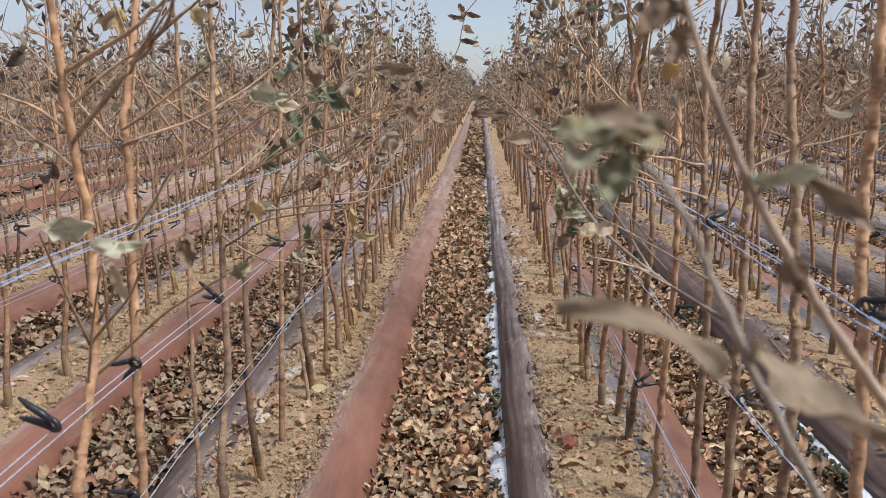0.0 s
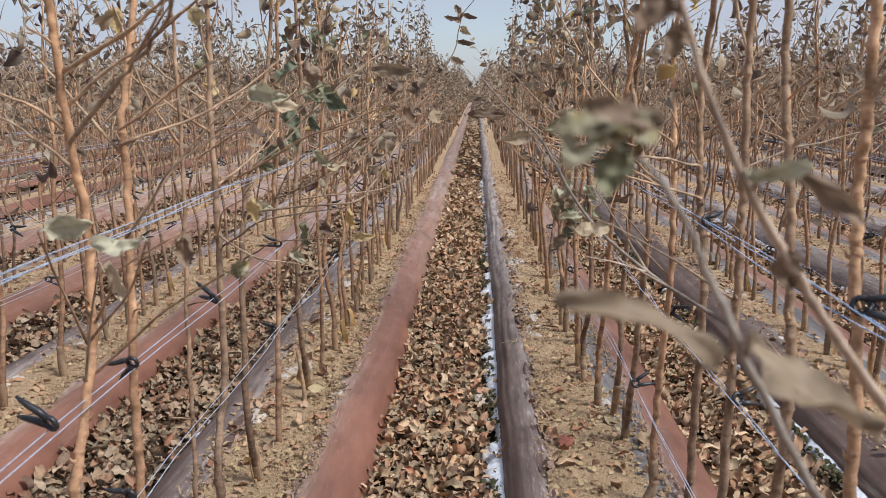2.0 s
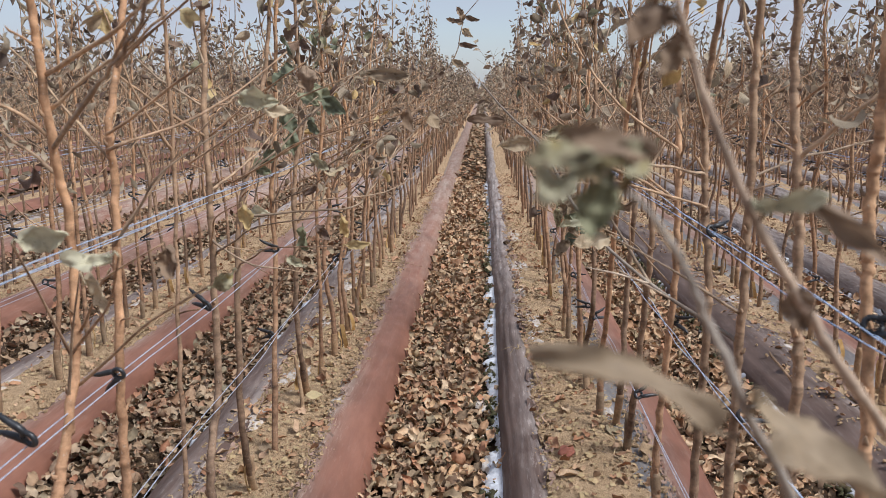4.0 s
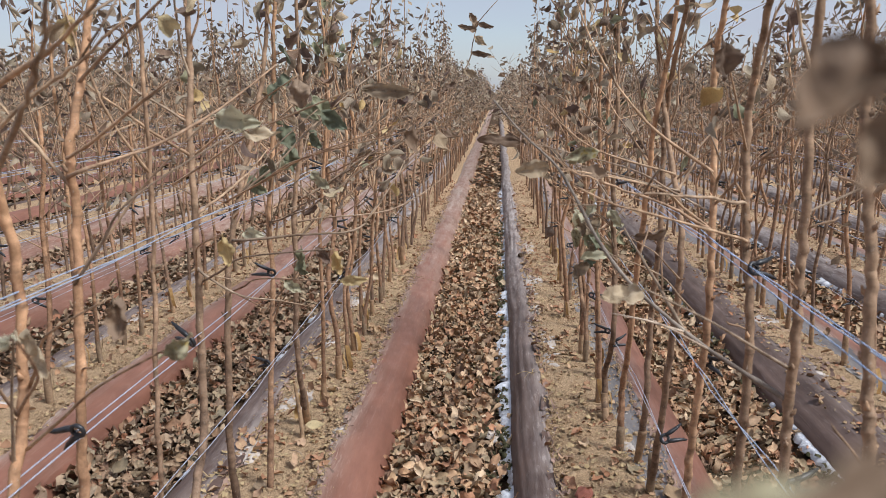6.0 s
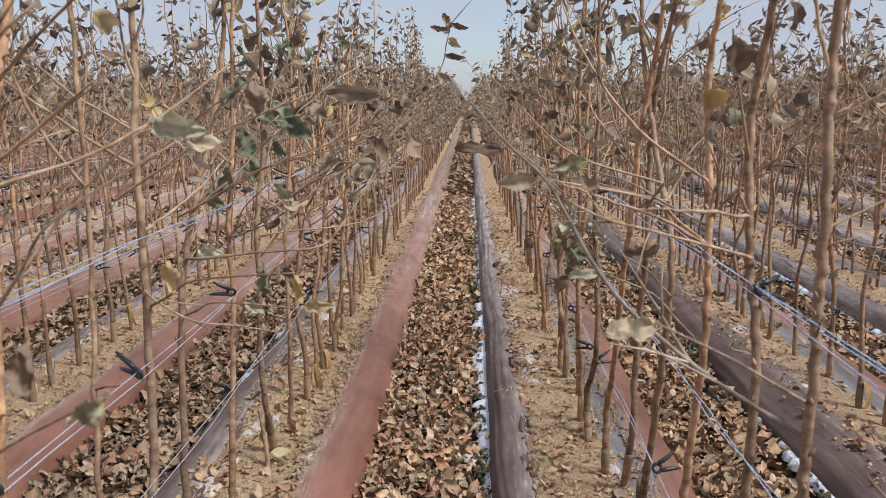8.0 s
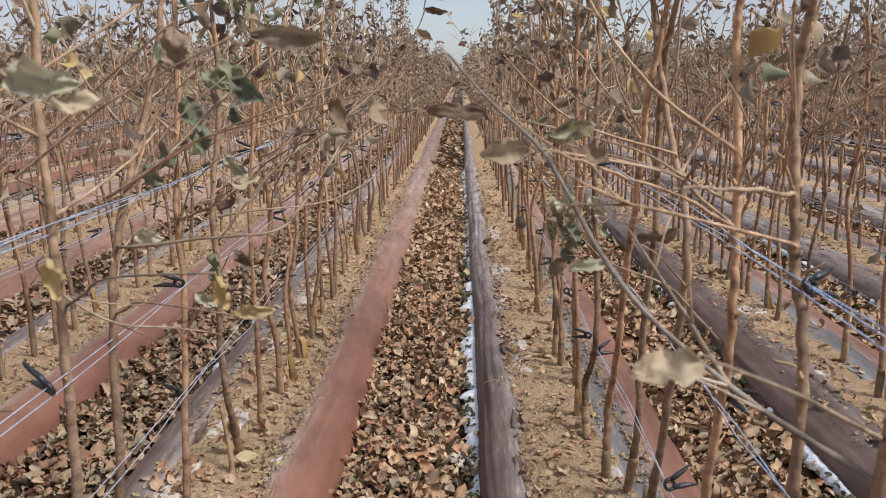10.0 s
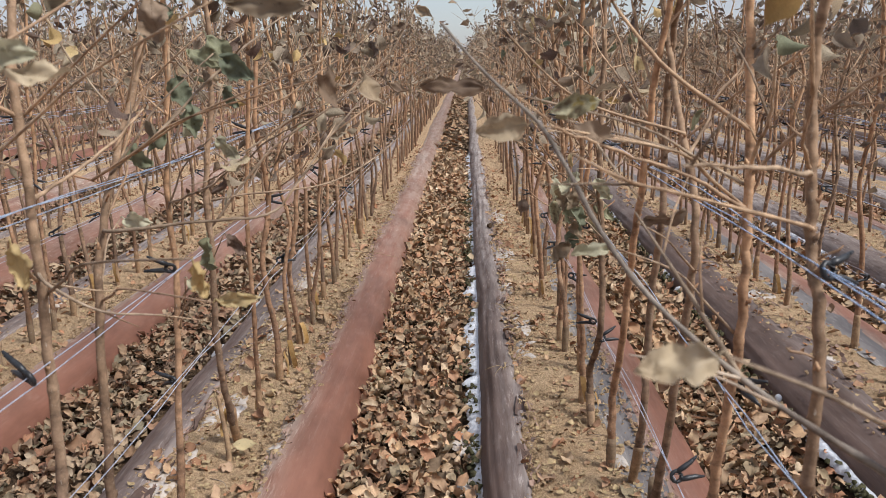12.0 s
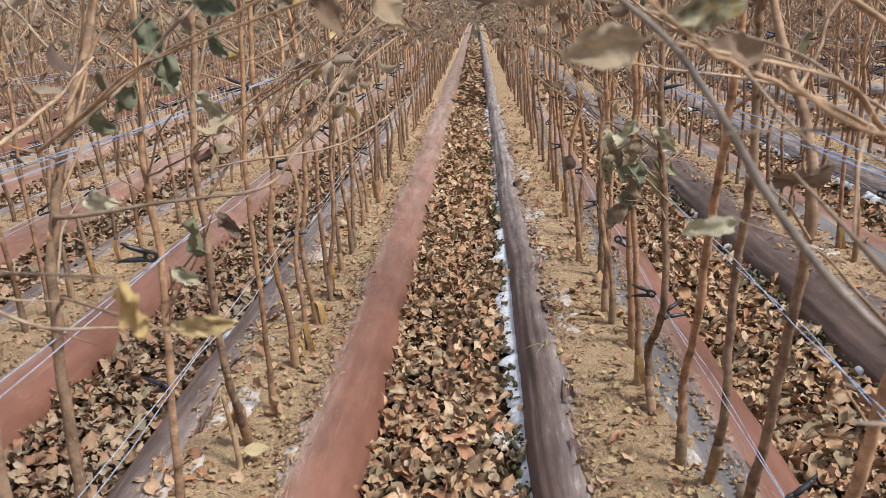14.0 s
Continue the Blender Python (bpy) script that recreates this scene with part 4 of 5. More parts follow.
set_leaf(near, (0.151, 0.30, 0.986), (0.157, 0.30, 0.966), 0.015, LEAF_BROWN, 0.5, 0.4, 0.6, 0.08, 19, (0.153, 0.30, 0.983))
set_leaf(near, (0.092, 0.28, 1.093), (0.074, 0.274, 1.083), 0.018, LEAF_BROWN, 0.3, 0.5, 0.8, 0.12, 18, (0.094, 0.28, 1.095))
set_leaf(near, (0.098, 0.285, 1.084), (0.087, 0.28, 1.071), 0.012, LEAF_BROWN, 0.3, 0.5, 0.8, 0.12, 20, (0.100, 0.285, 1.080))

for i, (p, q, w, mat) in enumerate([((-0.035, 2.34, 1.262), (-0.052, 2.33, 1.30), 0.030, LEAF_BROWN), ((-0.032, 2.34, 1.272), (0.012, 2.33, 1.262), 0.018, LEAF_BROWN), ((-0.040, 2.34, 1.238), (-0.008, 2.33, 1.213), 0.024, LEAF_TAN),
                                    ((-0.050, 2.34, 1.195), (0.006, 2.33, 1.188), 0.018, LEAF_BROWN), ((-0.036, 2.34, 1.255), (-0.085, 2.33, 1.268), 0.020, LEAF_BROWN), ((-0.070, 2.34, 1.148), (-0.030, 2.33, 1.125), 0.024, LEAF_DUN), ((-0.090, 2.34, 1.110), (-0.130, 2.33, 1.095), 0.024, LEAF_BROWN)]):
    set_leaf(TREES["left_f"], p, q, w, mat, 0.3, 0.5, 0.8, 0.1, 120 + i, p)
hung_leaf(TREES["left_a"], (-0.349, 0.851, 0.890), 0.040, LEAF_BROWN, (0.1, 0, -1), 21)
hung_leaf(TREES["left_a"], (-0.245, 0.791, 0.872), 0.036, LEAF_MIXED, (-0.8, 0, -0.5), 22, 0.66)
hung_leaf(TREES["left_a"], (-0.28, 0.598, 0.930), 0.050, LEAF_PALE, (-1, 0.1, -0.05), 23, 0.70, 0.4, 0.2)
hung_leaf(TREES["left_a"], (-0.458, 0.857, 0.850), 0.050, LEAF_TAN, (0.4, 0, -0.8), 24)
hung_leaf(TREES["left_a"], (-0.45, 0.72, 0.915), 0.050, LEAF_PALE, (0.9, 0.1, 0.1), 25, 0.70)
hung_leaf(TREES["left_b"], (-0.35, 1.145, 1.055), 0.062, LEAF_PALE, (1, 0, -0.1), 26, None, 0.6, 0.3, 0.4)
hung_leaf(TREES["left_b"], (-0.315, 1.138, 1.036), 0.055, LEAF_TAN, (1, 0, 0.02), 27, None, 0.35, 0.4)
hung_leaf(TREES["left_c"], (-0.306, 1.436, 1.115), 0.050, LEAF_BROWN, (0.1, 0, -1), 28, None, 0.8, 0.2, 0.0)
hung_leaf(TREES["left_d"], (-0.394, 1.866, 1.085), 0.068, LEAF_GREEN, (0.5, 0, -0.6), 29)
hung_leaf(TREES["left_d"], (-0.37, 1.84, 1.05), 0.068, LEAF_GREEN, (0.7, 0, -0.5), 30)
hung_leaf(TREES["left_d"], (-0.44, 1.90, 1.06), 0.066, LEAF_GREEN, (0.7, -0.1, -0.4), 81)
hung_leaf(TREES["left_d"], (-0.41, 1.80, 1.12), 0.064, LEAF_GREEN, (-0.6, -0.2, -0.5), 82)
hung_leaf(TREES["left_e"], (-0.48, 1.95, 1.02), 0.066, LEAF_GREEN, (0.3, -0.2, -0.9), 83)
hung_leaf(TREES["left_e"], (-0.52, 2.00, 0.92), 0.060, LEAF_GREEN, (-0.5, -0.1, -0.6), 84)
hung_leaf(TREES["left_e"], (-0.43, 1.98, 0.90), 0.060, LEAF_PALE, (0.6, -0.2, -0.5), 85)
hung_leaf(TREES["left_c"], (-0.178, 1.251, 1.092), 0.076, LEAF_DUN, (1, 0, -0.06), 31, 0.92, 0.36, -0.5, 0.3)
hung_leaf(TREES["left_b"], (-0.587, 1.237, 1.20), 0.045, LEAF_YELLOW, (0.1, 0, -1), 32, 1.05, 0.75)
hung_leaf(TREES["left_e"], (-0.495, 2.05, 0.965), 0.068, LEAF_GREEN, (0.1, 0, -1), 33)
hung_leaf(TREES["left_c"], (-0.211, 1.233, 0.862), 0.036, LEAF_YELLOW, (0.2, 0, -0.9), 34, 0.72)
hung_leaf(TREES["left_d"], (-0.225, 1.321, 0.79), 0.045, LEAF_YELLOW, (1, 0, 0.1), 35, 0.66, 0.5)
hung_leaf(TREES["left_e"], (-0.45, 1.96, 0.72), 0.068, LEAF_GREEN, (0.1, 0, -1), 36)
hung_leaf(TREES["left_e"], (-0.42, 1.97, 0.715), 0.050, LEAF, (0.6, 0, -0.7), 37)
hung_leaf(TREES["left_c"], (-0.37, 1.215, 0.885), 0.042, LEAF_YELLOW, (0.1, 0, -1), 38, 0.74)
hung_leaf(TREES["left_d"], (-0.125, 1.504, 1.04), 0.055, LEAF_BROWN, (0.2, 0, -1), 39, 0.85, 0.4, 1.2)
hung_leaf(TREES["left_d"], (-0.085, 1.52, 1.03), 0.05, LEAF_TAN, (0.5, 0, -0.8), 40, 0.85, 0.5, 1.0)
hung_leaf(TREES["left_f"], (-0.14, 2.3, 0.99), 0.06, LEAF_BROWN, (0.8, 0, -0.3), 41, 0.8, 0.4, 0.8)
hung_leaf(TREES["left_d"], (-0.56, 1.846, 0.772), 0.055, LEAF_PALE, (0.9, -0.1, -0.1), 42, 0.68, 0.6, 0.5, 0.2)
hung_leaf(TREES["left_d"], (-0.555, 1.876, 0.895), 0.056, LEAF_GREEN, (0.7, -0.1, -0.5), 43, 0.78, 0.7, 0.4, 0.2)
hung_leaf(TREES["left_f"], (-0.50, 2.30, 0.99), 0.060, LEAF_GREEN, (0.4, -0.2, -0.8), 44, 0.75)
hung_leaf(TREES["left_f"], (-0.53, 2.20, 0.93), 0.058, LEAF_PALE, (-0.4, -0.2, -0.7), 45, 0.72)
hung_leaf(TREES["left_e"], (-0.50, 1.96, 0.63), 0.052, LEAF_PALE, (0.7, -0.1, -0.4), 46, 0.5)
hung_leaf(TREES["right_e"], (0.232, 1.489, 0.806), 0.052, LEAF_PALE, (-1, -0.1, -0.12), 59, 0.66, 0.5, 0.4, 0.3)
hung_leaf(TREES["right_d"], (0.30, 1.143, 1.155), 0.050, LEAF_BROWN, (0.1, 0, -1), 51, 1.0, 0.7)
hung_leaf(TREES["right_c"], (0.190, 0.951, 0.880), 0.046, LEAF_TAN, (-1, 0, -0.12), 53, 0.72, 0.62, 0.2, 0.6)
hung_leaf(TREES["right_e"], (0.075, 1.435, 1.006), 0.075, LEAF_BROWN, (-1, 0, 0.05), 54, 0.86, 0.34, -0.4, 0.2)
hung_leaf(TREES["right_e"], (0.115, 1.33, 0.975), 0.056, LEAF_TAN, (-0.9, 0, -0.1), 55, 0.84, 0.55, 0.9)
hung_leaf(TREES["right_e"], (0.13, 1.386, 0.98), 0.055, LEAF_MIXED, (1, 0, 0.25), 56, 0.84, 0.5, 0.4, 0.5)
hung_leaf(TREES["right_e"], (0.15, 1.38, 0.97), 0.050, LEAF_BROWN, (0.8, 0, -0.2), 57, 0.84, 0.5, 0.4)
hung_leaf(TREES["right_f"], (0.275, 1.57, 0.822), 0.062, LEAF_BROWN, (1, 0, 0.25), 58, 0.68, 0.4, 0.3, 0.8)
for i, (x, y, z) in enumerate([(0.33, 2.40, 0.735), (0.30, 2.45, 0.70), (0.35, 2.38, 0.76), (0.34, 2.50, 0.68), (0.28, 2.42, 0.74), (0.36, 2.42, 0.70), (0.31, 2.36, 0.78), (0.27, 2.48, 0.69),
                               (0.29, 2.38, 0.66), (0.33, 2.44, 0.62), (0.26, 2.44, 0.76), (0.35, 2.46, 0.65), (0.30, 2.40, 0.60), (0.32, 2.37, 0.70)]):
    hung_leaf(TREES["right_i"], (x, y, z), 0.064, (LEAF_DUN, LEAF_GREEN, LEAF_PALE, LEAF_MIXED)[i % 4], (0.6 * (i % 3 - 1), -0.2, -0.8), 61 + i, z - 0.06)

def tree_height(rng, tall=0.30):
    return rng.uniform(1.5, 1.85) if rng.random() < tall else rng.uniform(1.15, 1.44)


# the rest of the near field, tree by tree
frng = random.Random(77)
count = 0
for k in range(-9, 9):
    x0 = ROW_X + PITCH * k + (0.005 if k < 0 else 0.0)
    y = 0.9 + frng.random() * 0.2
    if k == -1:
        y = 2.5
    if k == 0:
        y = 2.58
    while y < NEAR_Y:
        x = x0 + frng.gauss(0, 0.014)
        if in_view(x, y) and not (abs(k + 0.5) > 1 and y < 1.2):
            leaf_objs = y < 3.4 and k in (-1, 0)
            plant(x, y, tree_height(frng, 0.52 if k in (-1, 0) else 0.30), 1000 + count, leaf_objs, low=frng.uniform(0.5, 0.72), n_br=frng.randrange(10, 16) if y < 5 else frng.randrange(7, 11), leafy=0.5 if leaf_objs else 1.2, r0=frng.uniform(0.0066, 0.0098), stock=0.11 if y < 5 and k in (-2, -1, 0, 1) else 0.0)
            count += 1
        y += frng.uniform(0.09, 0.24) if frng.random() < 0.8 else frng.uniform(0.24, 0.36)

# farther trees, joined row blocks
def template(rng, h, sides, br_steps, leaf_rows, n_br):
    path, radii, branches, leaves = tree_plan(rng, h, (0, 0, 0), None, 0.5, n_br, 1.4, 0.0094, 1.25)
    wood, fol = Geo(), Geo()
    step = 3 if leaf_rows == 2 else 6
    keep = list(range(0, len(path), step))
    if keep[-1] != len(path) - 1:
        keep.append(len(path) - 1)
    wood.tube([path[i] for i in keep], [radii[i] * 1.1 for i in keep], sides, closed=False)
    for q, r in branches:
        a = q[2] + Vector((rng.gauss(0, 0.07), rng.gauss(0, 0.07), rng.gauss(0.05, 0.05)))
        wood.tube([q[2], a], [r * 0.7, r * 0.4], 3, closed=False)
        q = [q[0], q[2], q[4]] if br_steps == 2 else [q[0], q[4]]
        wood.tube(q, [r * 1.1, r * 0.9, r * 0.6][:len(q)], 3, closed=False)
    for p, d in leaves:
        m = leaf_pose(p, d, rng, rng.uniform(0.044, 0.064))
        v, f = leaf_arrays(1.0, 0.62, rng.uniform(0.1, 0.7), rng.uniform(-1, 1.4), 0.2, leaf_rows, rng, 3) if leaf_rows == 2 else (np.array([(-0.28, 0.2, 0), (0, 0, 0.05), (0.28, 0.3, 0), (0, 1, -0.1)]), [(0, 1, 2, 3)])
        fol.add([tuple(m @ Vector(q)) for q in v], f)
    nw = sum(len(f) for f in wood.f)
    nt = len(wood.f[0])
    nf = sum(len(f) for f in fol.f)
    v = np.concatenate(wood.v + fol.v)
    faces = [f for fs in wood.f for f in fs] + [tuple(i + wood.n for i in f) for fs in fol.f for f in fs]
    return (v, faces), np.array([2] * nt + [0] * (nw - nt) + [1] * nf)


trng = random.Random(9)
MID = [template(trng, tree_height(trng), 4, 2, 2, 14) for _ in range(12)]
FARS = [template(trng, tree_height(trng), 3, 1, 1, 11) for _ in range(10)]
for lo, hi, temps, name in ((NEAR_Y, 20.0, MID, "mid"), (20.0, FAR_Y, FARS, "far")):
    spots = []
    for k in range(-36, 36):
        x0 = ROW_X + PITCH * k
        y = lo + frng.random() * 0.15
        while y < hi:
            if in_view(x0, y):
                spots.append((x0 + frng.gauss(0, 0.02), y))
            y += frng.uniform(0.10, 0.24) * (1.0 if hi < 25 else 1.15)
    # rows behind the camera
    if name == "mid":
        for k in range(-6, 6):
            y = -4.8
            while y < 0.4:
                if not (k in (-1, 0) and y > -0.9):
                    spots.append((ROW_X + PITCH * k + frng.gauss(0, 0.02), y))
                y += frng.uniform(0.14, 0.3)
    # trees at the near field's flanks that lie outside the tree-by-tree beds
    if name == "mid":
        for k in list(range(-16, -9)) + list(range(9, 16)):
            y = 3.0
            while y < NEAR_Y:
                if in_view(ROW_X + PITCH * k, y):
                    spots.append((ROW_X + PITCH * k + frng.gauss(0, 0.02), y))
                y += frng.uniform(0.10, 0.24)
    spots = np.array(spots)
    for side, sel in (("west", spots[:, 0] < 0), ("east", spots[:, 0] >= 0)):
        s = spots[sel]
        n = len(s)
        r = np.random.RandomState(4 if side == "west" else 8)
        rot = rotations(r.normal(0, 0.03, n), r.normal(0, 0.03, n), r.uniform(0, 6.28, n))
        me = scatter_mesh("tree_rows", [t[0] for t in temps], r.randint(0, len(temps), n), rot, r.uniform(0.9, 1.06, n), np.column_stack([s, np.full(n, BED_Z - 0.02)]), [TWIG, LEAF, BARK], [t[1] for t in temps])
        tagged(new("tree_rows", me), "dense rows of young fruit trees with withered leaves further off", "trees", kind="stuff")

# ------------------------------------------------------------------ fallen leaves
FORM_LITTER = [leaf_arrays(1.0, w, f, c, t, 4, lrng, 3, wv) for w, f, c, t, wv in
               ((0.7, 0.25, 0.8, 0.4, 0.16), (0.8, 0.35, -0.8, -0.3, 0.14), (0.66, 0.7, 0.6, 0.5, 0.10), (0.76, 0.15, 1.4, -0.5, 0.18), (0.86, 0.2, 0.4, 0.3, 0.22), (0.68, 0.45, -1.2, 0.6, 0.16), (0.6, 0.3, 1.0, -0.7, 0.10))]
FORM_NEAR = [leaf_arrays(1.0, w, f, c, t, 8, lrng, 5, wv) for w, f, c, t, wv in
             ((0.66, 0.45, 0.9, 0.7, 0.16), (0.74, 0.3, -0.9, -0.6, 0.14), (0.60, 0.8, 0.5, 0.8, 0.14), (0.70, 0.5, 1.3, -0.8, 0.16), (0.80, 0.15, 0.4, 0.5, 0.2), (0.62, 0.6, -1.2, 0.9, 0.16), (0.58, 0.35, 1.0, -1.0, 0.16))]
for q, (v, f) in enumerate(FORM_NEAR):
    for j, p in enumerate(v):
        # rolled rims and a crumpled blade
        v[j, 2] += (0.3, -0.3, 0.2, 0.4, -0.2, 0.3, -0.35)[q] * (p[0] * 1.5) ** 2 + 0.15 * noise.noise((p[0] * 4, p[1] * 3.4, q * 3.1)) + 0.10 * noise.noise((p[0] * 11, p[1] * 8, q * 5.3))
        v[j, 0] *= 1 + 0.24 * noise.noise((p[1] * 4, q * 2.9, 1.0 if p[0] > 0 else 4.0))
LITTER_MESH = []
for v, f in FORM_NEAR:
    g = Geo()
    g.add(v, f)
    LITTER_MESH.append(g.mesh("fallen_leaf", [LITTER]))

litter_count = 0
for k in NEAR_BEDS:
    a, b = TR_L + PITCH * k + 0.004, TR_R + PITCH * k - 0.012
    near = k in (-1, 0, 1)
    r = np.random.RandomState(40 + k)
    y0, y1 = (0.4, 9.0)
    dens = 3000 if k == 0 else 2400 if near else 1100
    n = int(dens * (b - a) * (y1 - y0))
    px, py = r.uniform(a, b, n), r.uniform(y0, y1, n)
    keep = np.array([in_view(x, y, 0.3) for x, y in zip(px, py)])
    # the heap thins out towards the dark shoulder
    keep &= (px < b - 0.055) | (r.uniform(0, 1, n) < (0.35 if near else 1.0))
    px, py = px[keep], py[keep]
    n = len(px)
    pz = TRENCH_Z + 0.008 + r.uniform(0, 1, n) ** 0.8 * 0.036 + 0.012 * np.array([nz(x, y, 5, 5) for x, y in zip(px, py)])
    rot = rotations(r.normal(0, 0.30, n), r.normal(0, 0.34, n), r.uniform(0, 6.28, n))
    sc = 0.020 + 0.040 * r.uniform(0, 1, n) ** 1.15
    ch = r.randint(0, 7, n)
    root = new("leaf_litter")
    tagged(root, "deep layer of curled brown and olive fallen leaves in the trench", "fallen leaves", kind="stuff")
    rest = np.ones(n, bool)
    if k == 0:
        order = np.lexsort((-pz, (py * 4).astype(int)))
        pick = [i for i in order if pz[i] > TRENCH_Z + 0.026][:300]
        for i in pick:
            rest[i] = False
            ob = new("fallen_leaf", LITTER_MESH[ch[i]])
            ob.parent = root
            m = Matrix(rot[i].tolist()).to_4x4() @ Matrix.Diagonal((sc[i], sc[i], sc[i], 1))
            ob.matrix_basis = Matrix.Translation((px[i], py[i], pz[i])) @ m
    pts = np.column_stack([px, py, pz])
    for forms, sel in ((FORM_NEAR, rest & (py < 4.2) & near), (FORM_LITTER, rest & ~((py < 4.2) & near))):
        if sel.any():
            me = scatter_mesh("leaf_layer", forms, ch[sel], rot[sel], sc[sel], pts[sel], [LITTER_RUSSET if k < 0 else LITTER])
            tagged(part("leaf_layer", me, LITTER, root), kind="stuff")

# the trenches further along, larger and sparser leaves
r = np.random.RandomState(90)
pts = []
for k in range(-20, 20):
    ya, yb = (9.0, 26.0) if k in NEAR_BEDS else (4.5, 18.0)
    n = int(200 * 0.37 * (yb - ya))
    x, y = r.uniform(TR_L + PITCH * k, TR_R + PITCH * k, n), r.uniform(ya, yb, n)
    pts += [(p, q) for p, q in zip(x, y) if in_view(p, q, 0.2)]
    if k in NEAR_BEDS:
        pts += [(p, q) for p, q in zip(r.uniform(TR_L + PITCH * k, TR_R + PITCH * k, 600), r.uniform(-5.0, 0.6, 600))]
pts = np.array(pts)
n = len(pts)
quad = [(np.array([(-0.33, 0.2, 0.05), (0, 0, 0), (0.33, 0.3, 0.06), (0.02, 1, -0.04)]), [(0, 1, 2, 3)]), (np.array([(-0.3, 0.3, -0.05), (0, 0, 0.06), (0.36, 0.4, -0.03), (0.0, 1, 0.08)]), [(0, 1, 2, 3)])]
me = scatter_mesh("far_leaf_litter", quad, r.randint(0, 2, n), rotations(r.normal(0, 0.35, n), r.normal(0, 0.35, n), r.uniform(0, 6.28, n)), r.uniform(0.06, 0.10, n), np.column_stack([pts, r.uniform(-0.015, 0.015, n)]), [LITTER])
tagged(new("far_leaf_litter", me), "brown fallen leaves in the trenches further off", "fallen leaves", kind="stuff")

# leaves and straw bits strewn on the beds
for k in (-3, -2, -1, 0, 1, 2):
    r = np.random.RandomState(60 + k)
    a, b = TR_R + PITCH * k + 0.10, TR_L + PITCH * (k + 1) - (0.195 if k >= 0 else 0.13)
    n = int(520 * (b - a) * 7.5)
    px, py = r.uniform(a, b, n), r.uniform(1.4, 9, n)
    rot = rotations(r.normal(0, 0.2, n), r.normal(0, 0.2, n), r.uniform(0, 6.28, n))
    me = scatter_mesh("strewn_leaves", FORM_LITTER, r.randint(0, 7, n), rot, 0.009 + 0.032 * r.uniform(0, 1, n) ** 2, np.column_stack([px, py, np.full(n, BED_Z + 0.012)]), [STREWN])
    tagged(new("strewn_leaves", me), "scattered dry leaves on the sandy bed", "fallen leaves", kind="stuff")
    n = int(2600 * (b - a) * (3.5 if k in (-1, 0) else 1.2))
    bit = [(np.array([(-0.06, 0, 0.02), (0.06, 0, 0.02), (0.05, 1, 0.05), (-0.05, 1, 0.03)]), [(0, 1, 2, 3)]), (np.array([(-0.3, 0, 0), (0.3, 0.1, 0.1), (0.2, 0.7, 0.0), (-0.3, 0.6, 0.2)]), [(0, 1, 2, 3)])]
    px, py = r.uniform(a, b, n), 1.4 + r.uniform(0, 1, n) ** 1.4 * 5
    me = scatter_mesh("straw_crumbs", bit, r.randint(0, 2, n), rotations(r.normal(0, 0.3, n), r.normal(0, 0.3, n), r.uniform(0, 6.28, n)), r.uniform(0.006, 0.024, n), np.column_stack([px, py, np.full(n, BED_Z + 0.012)]), [STRAW])
    tagged(new("straw_crumbs", me), "crumbs of straw and bark on the sandy bed", "straw", kind="stuff")

# clods and grit on the beds
    m0 = int(2000 * (b - a) * (4.0 if k in (-1, 0) else 1.5))
    cube = np.array([(-1, -1, -0.7), (1, -0.8, -0.7), (0.9, 1, -0.7), (-0.8, 0.9, -0.7), (-0.6, -0.7, 0.6), (0.7, -0.5, 0.8), (0.5, 0.7, 0.5), (-0.7, 0.5, 0.7)])
    six = [(0, 1, 5, 4), (1, 2, 6, 5), (2, 3, 7, 6), (3, 0, 4, 7), (4, 5, 6, 7)]
    px, py = r.uniform(a - 0.02, b + 0.02, m0), 1.4 + r.uniform(0, 1, m0) ** 1.5 * 5
    me = scatter_mesh("soil_clods", [(cube, six), (cube * (1.3, 0.8, 0.8), six)], r.randint(0, 2, m0), rotations(r.normal(0, 0.5, m0), r.normal(0, 0.5, m0), r.uniform(0, 6.28, m0)), 0.0012 + r.uniform(0, 1, m0) ** 3 * 0.007, np.column_stack([px, py, np.full(m0, BED_Z + 0.007)]), [SOIL])
    tagged(new("soil_clods", me), "small dry clods and grit on the bed", "soil clods", kind="stuff")

# ------------------------------------------------------------------ strings and clips
def cord(x, z, y0, y1, mat, label, seed, r=0.0011, strands=2):
    rng = random.Random(seed)
    g = Geo()
    for s in range(strands):
        pts, y = [], y0
        while y < y1:
            pts.append((x + 0.008 * (s % 2) + rng.gauss(0, 0.004), y, z + rng.gauss(0, 0.004) - 0.012 * s / (strands - 1)))
            y += 0.3
        g.tube(smooth_path(pts, 2), [r] * (2 * (len(pts) - 1) + 1), 4)
    return tagged(new("training_string", g.mesh("training_string", [mat])), label, "string", "training strings")


for k in range(-4, 4):
    x = ROW_X + PITCH * k
    zs = (0.42, 0.63, 0.85) if k < 0 else (0.345, 0.57, 0.82)
    cord(x + 0.01, zs[0], 0.3, 12, STRING_WHITE, "thin pair of white strings tied along the tree row", 300 + k, 0.0008, 2)
    cord(x + (0.0 if k < 0 else 0.035), zs[1], 0.3, 12, STRING_WHITE if k < 0 else STRING_PALE, "taut pair of pale strings along the tree row", 320 + k, 0.0009, 2)
    cord(x + (0.0 if k < 0 else 0.035), zs[2], 0.3, 12, STRING_PALE if k < 0 else STRING_BLUE, "blue plastic strings along the tree row", 340 + k, 0.0009, 3)


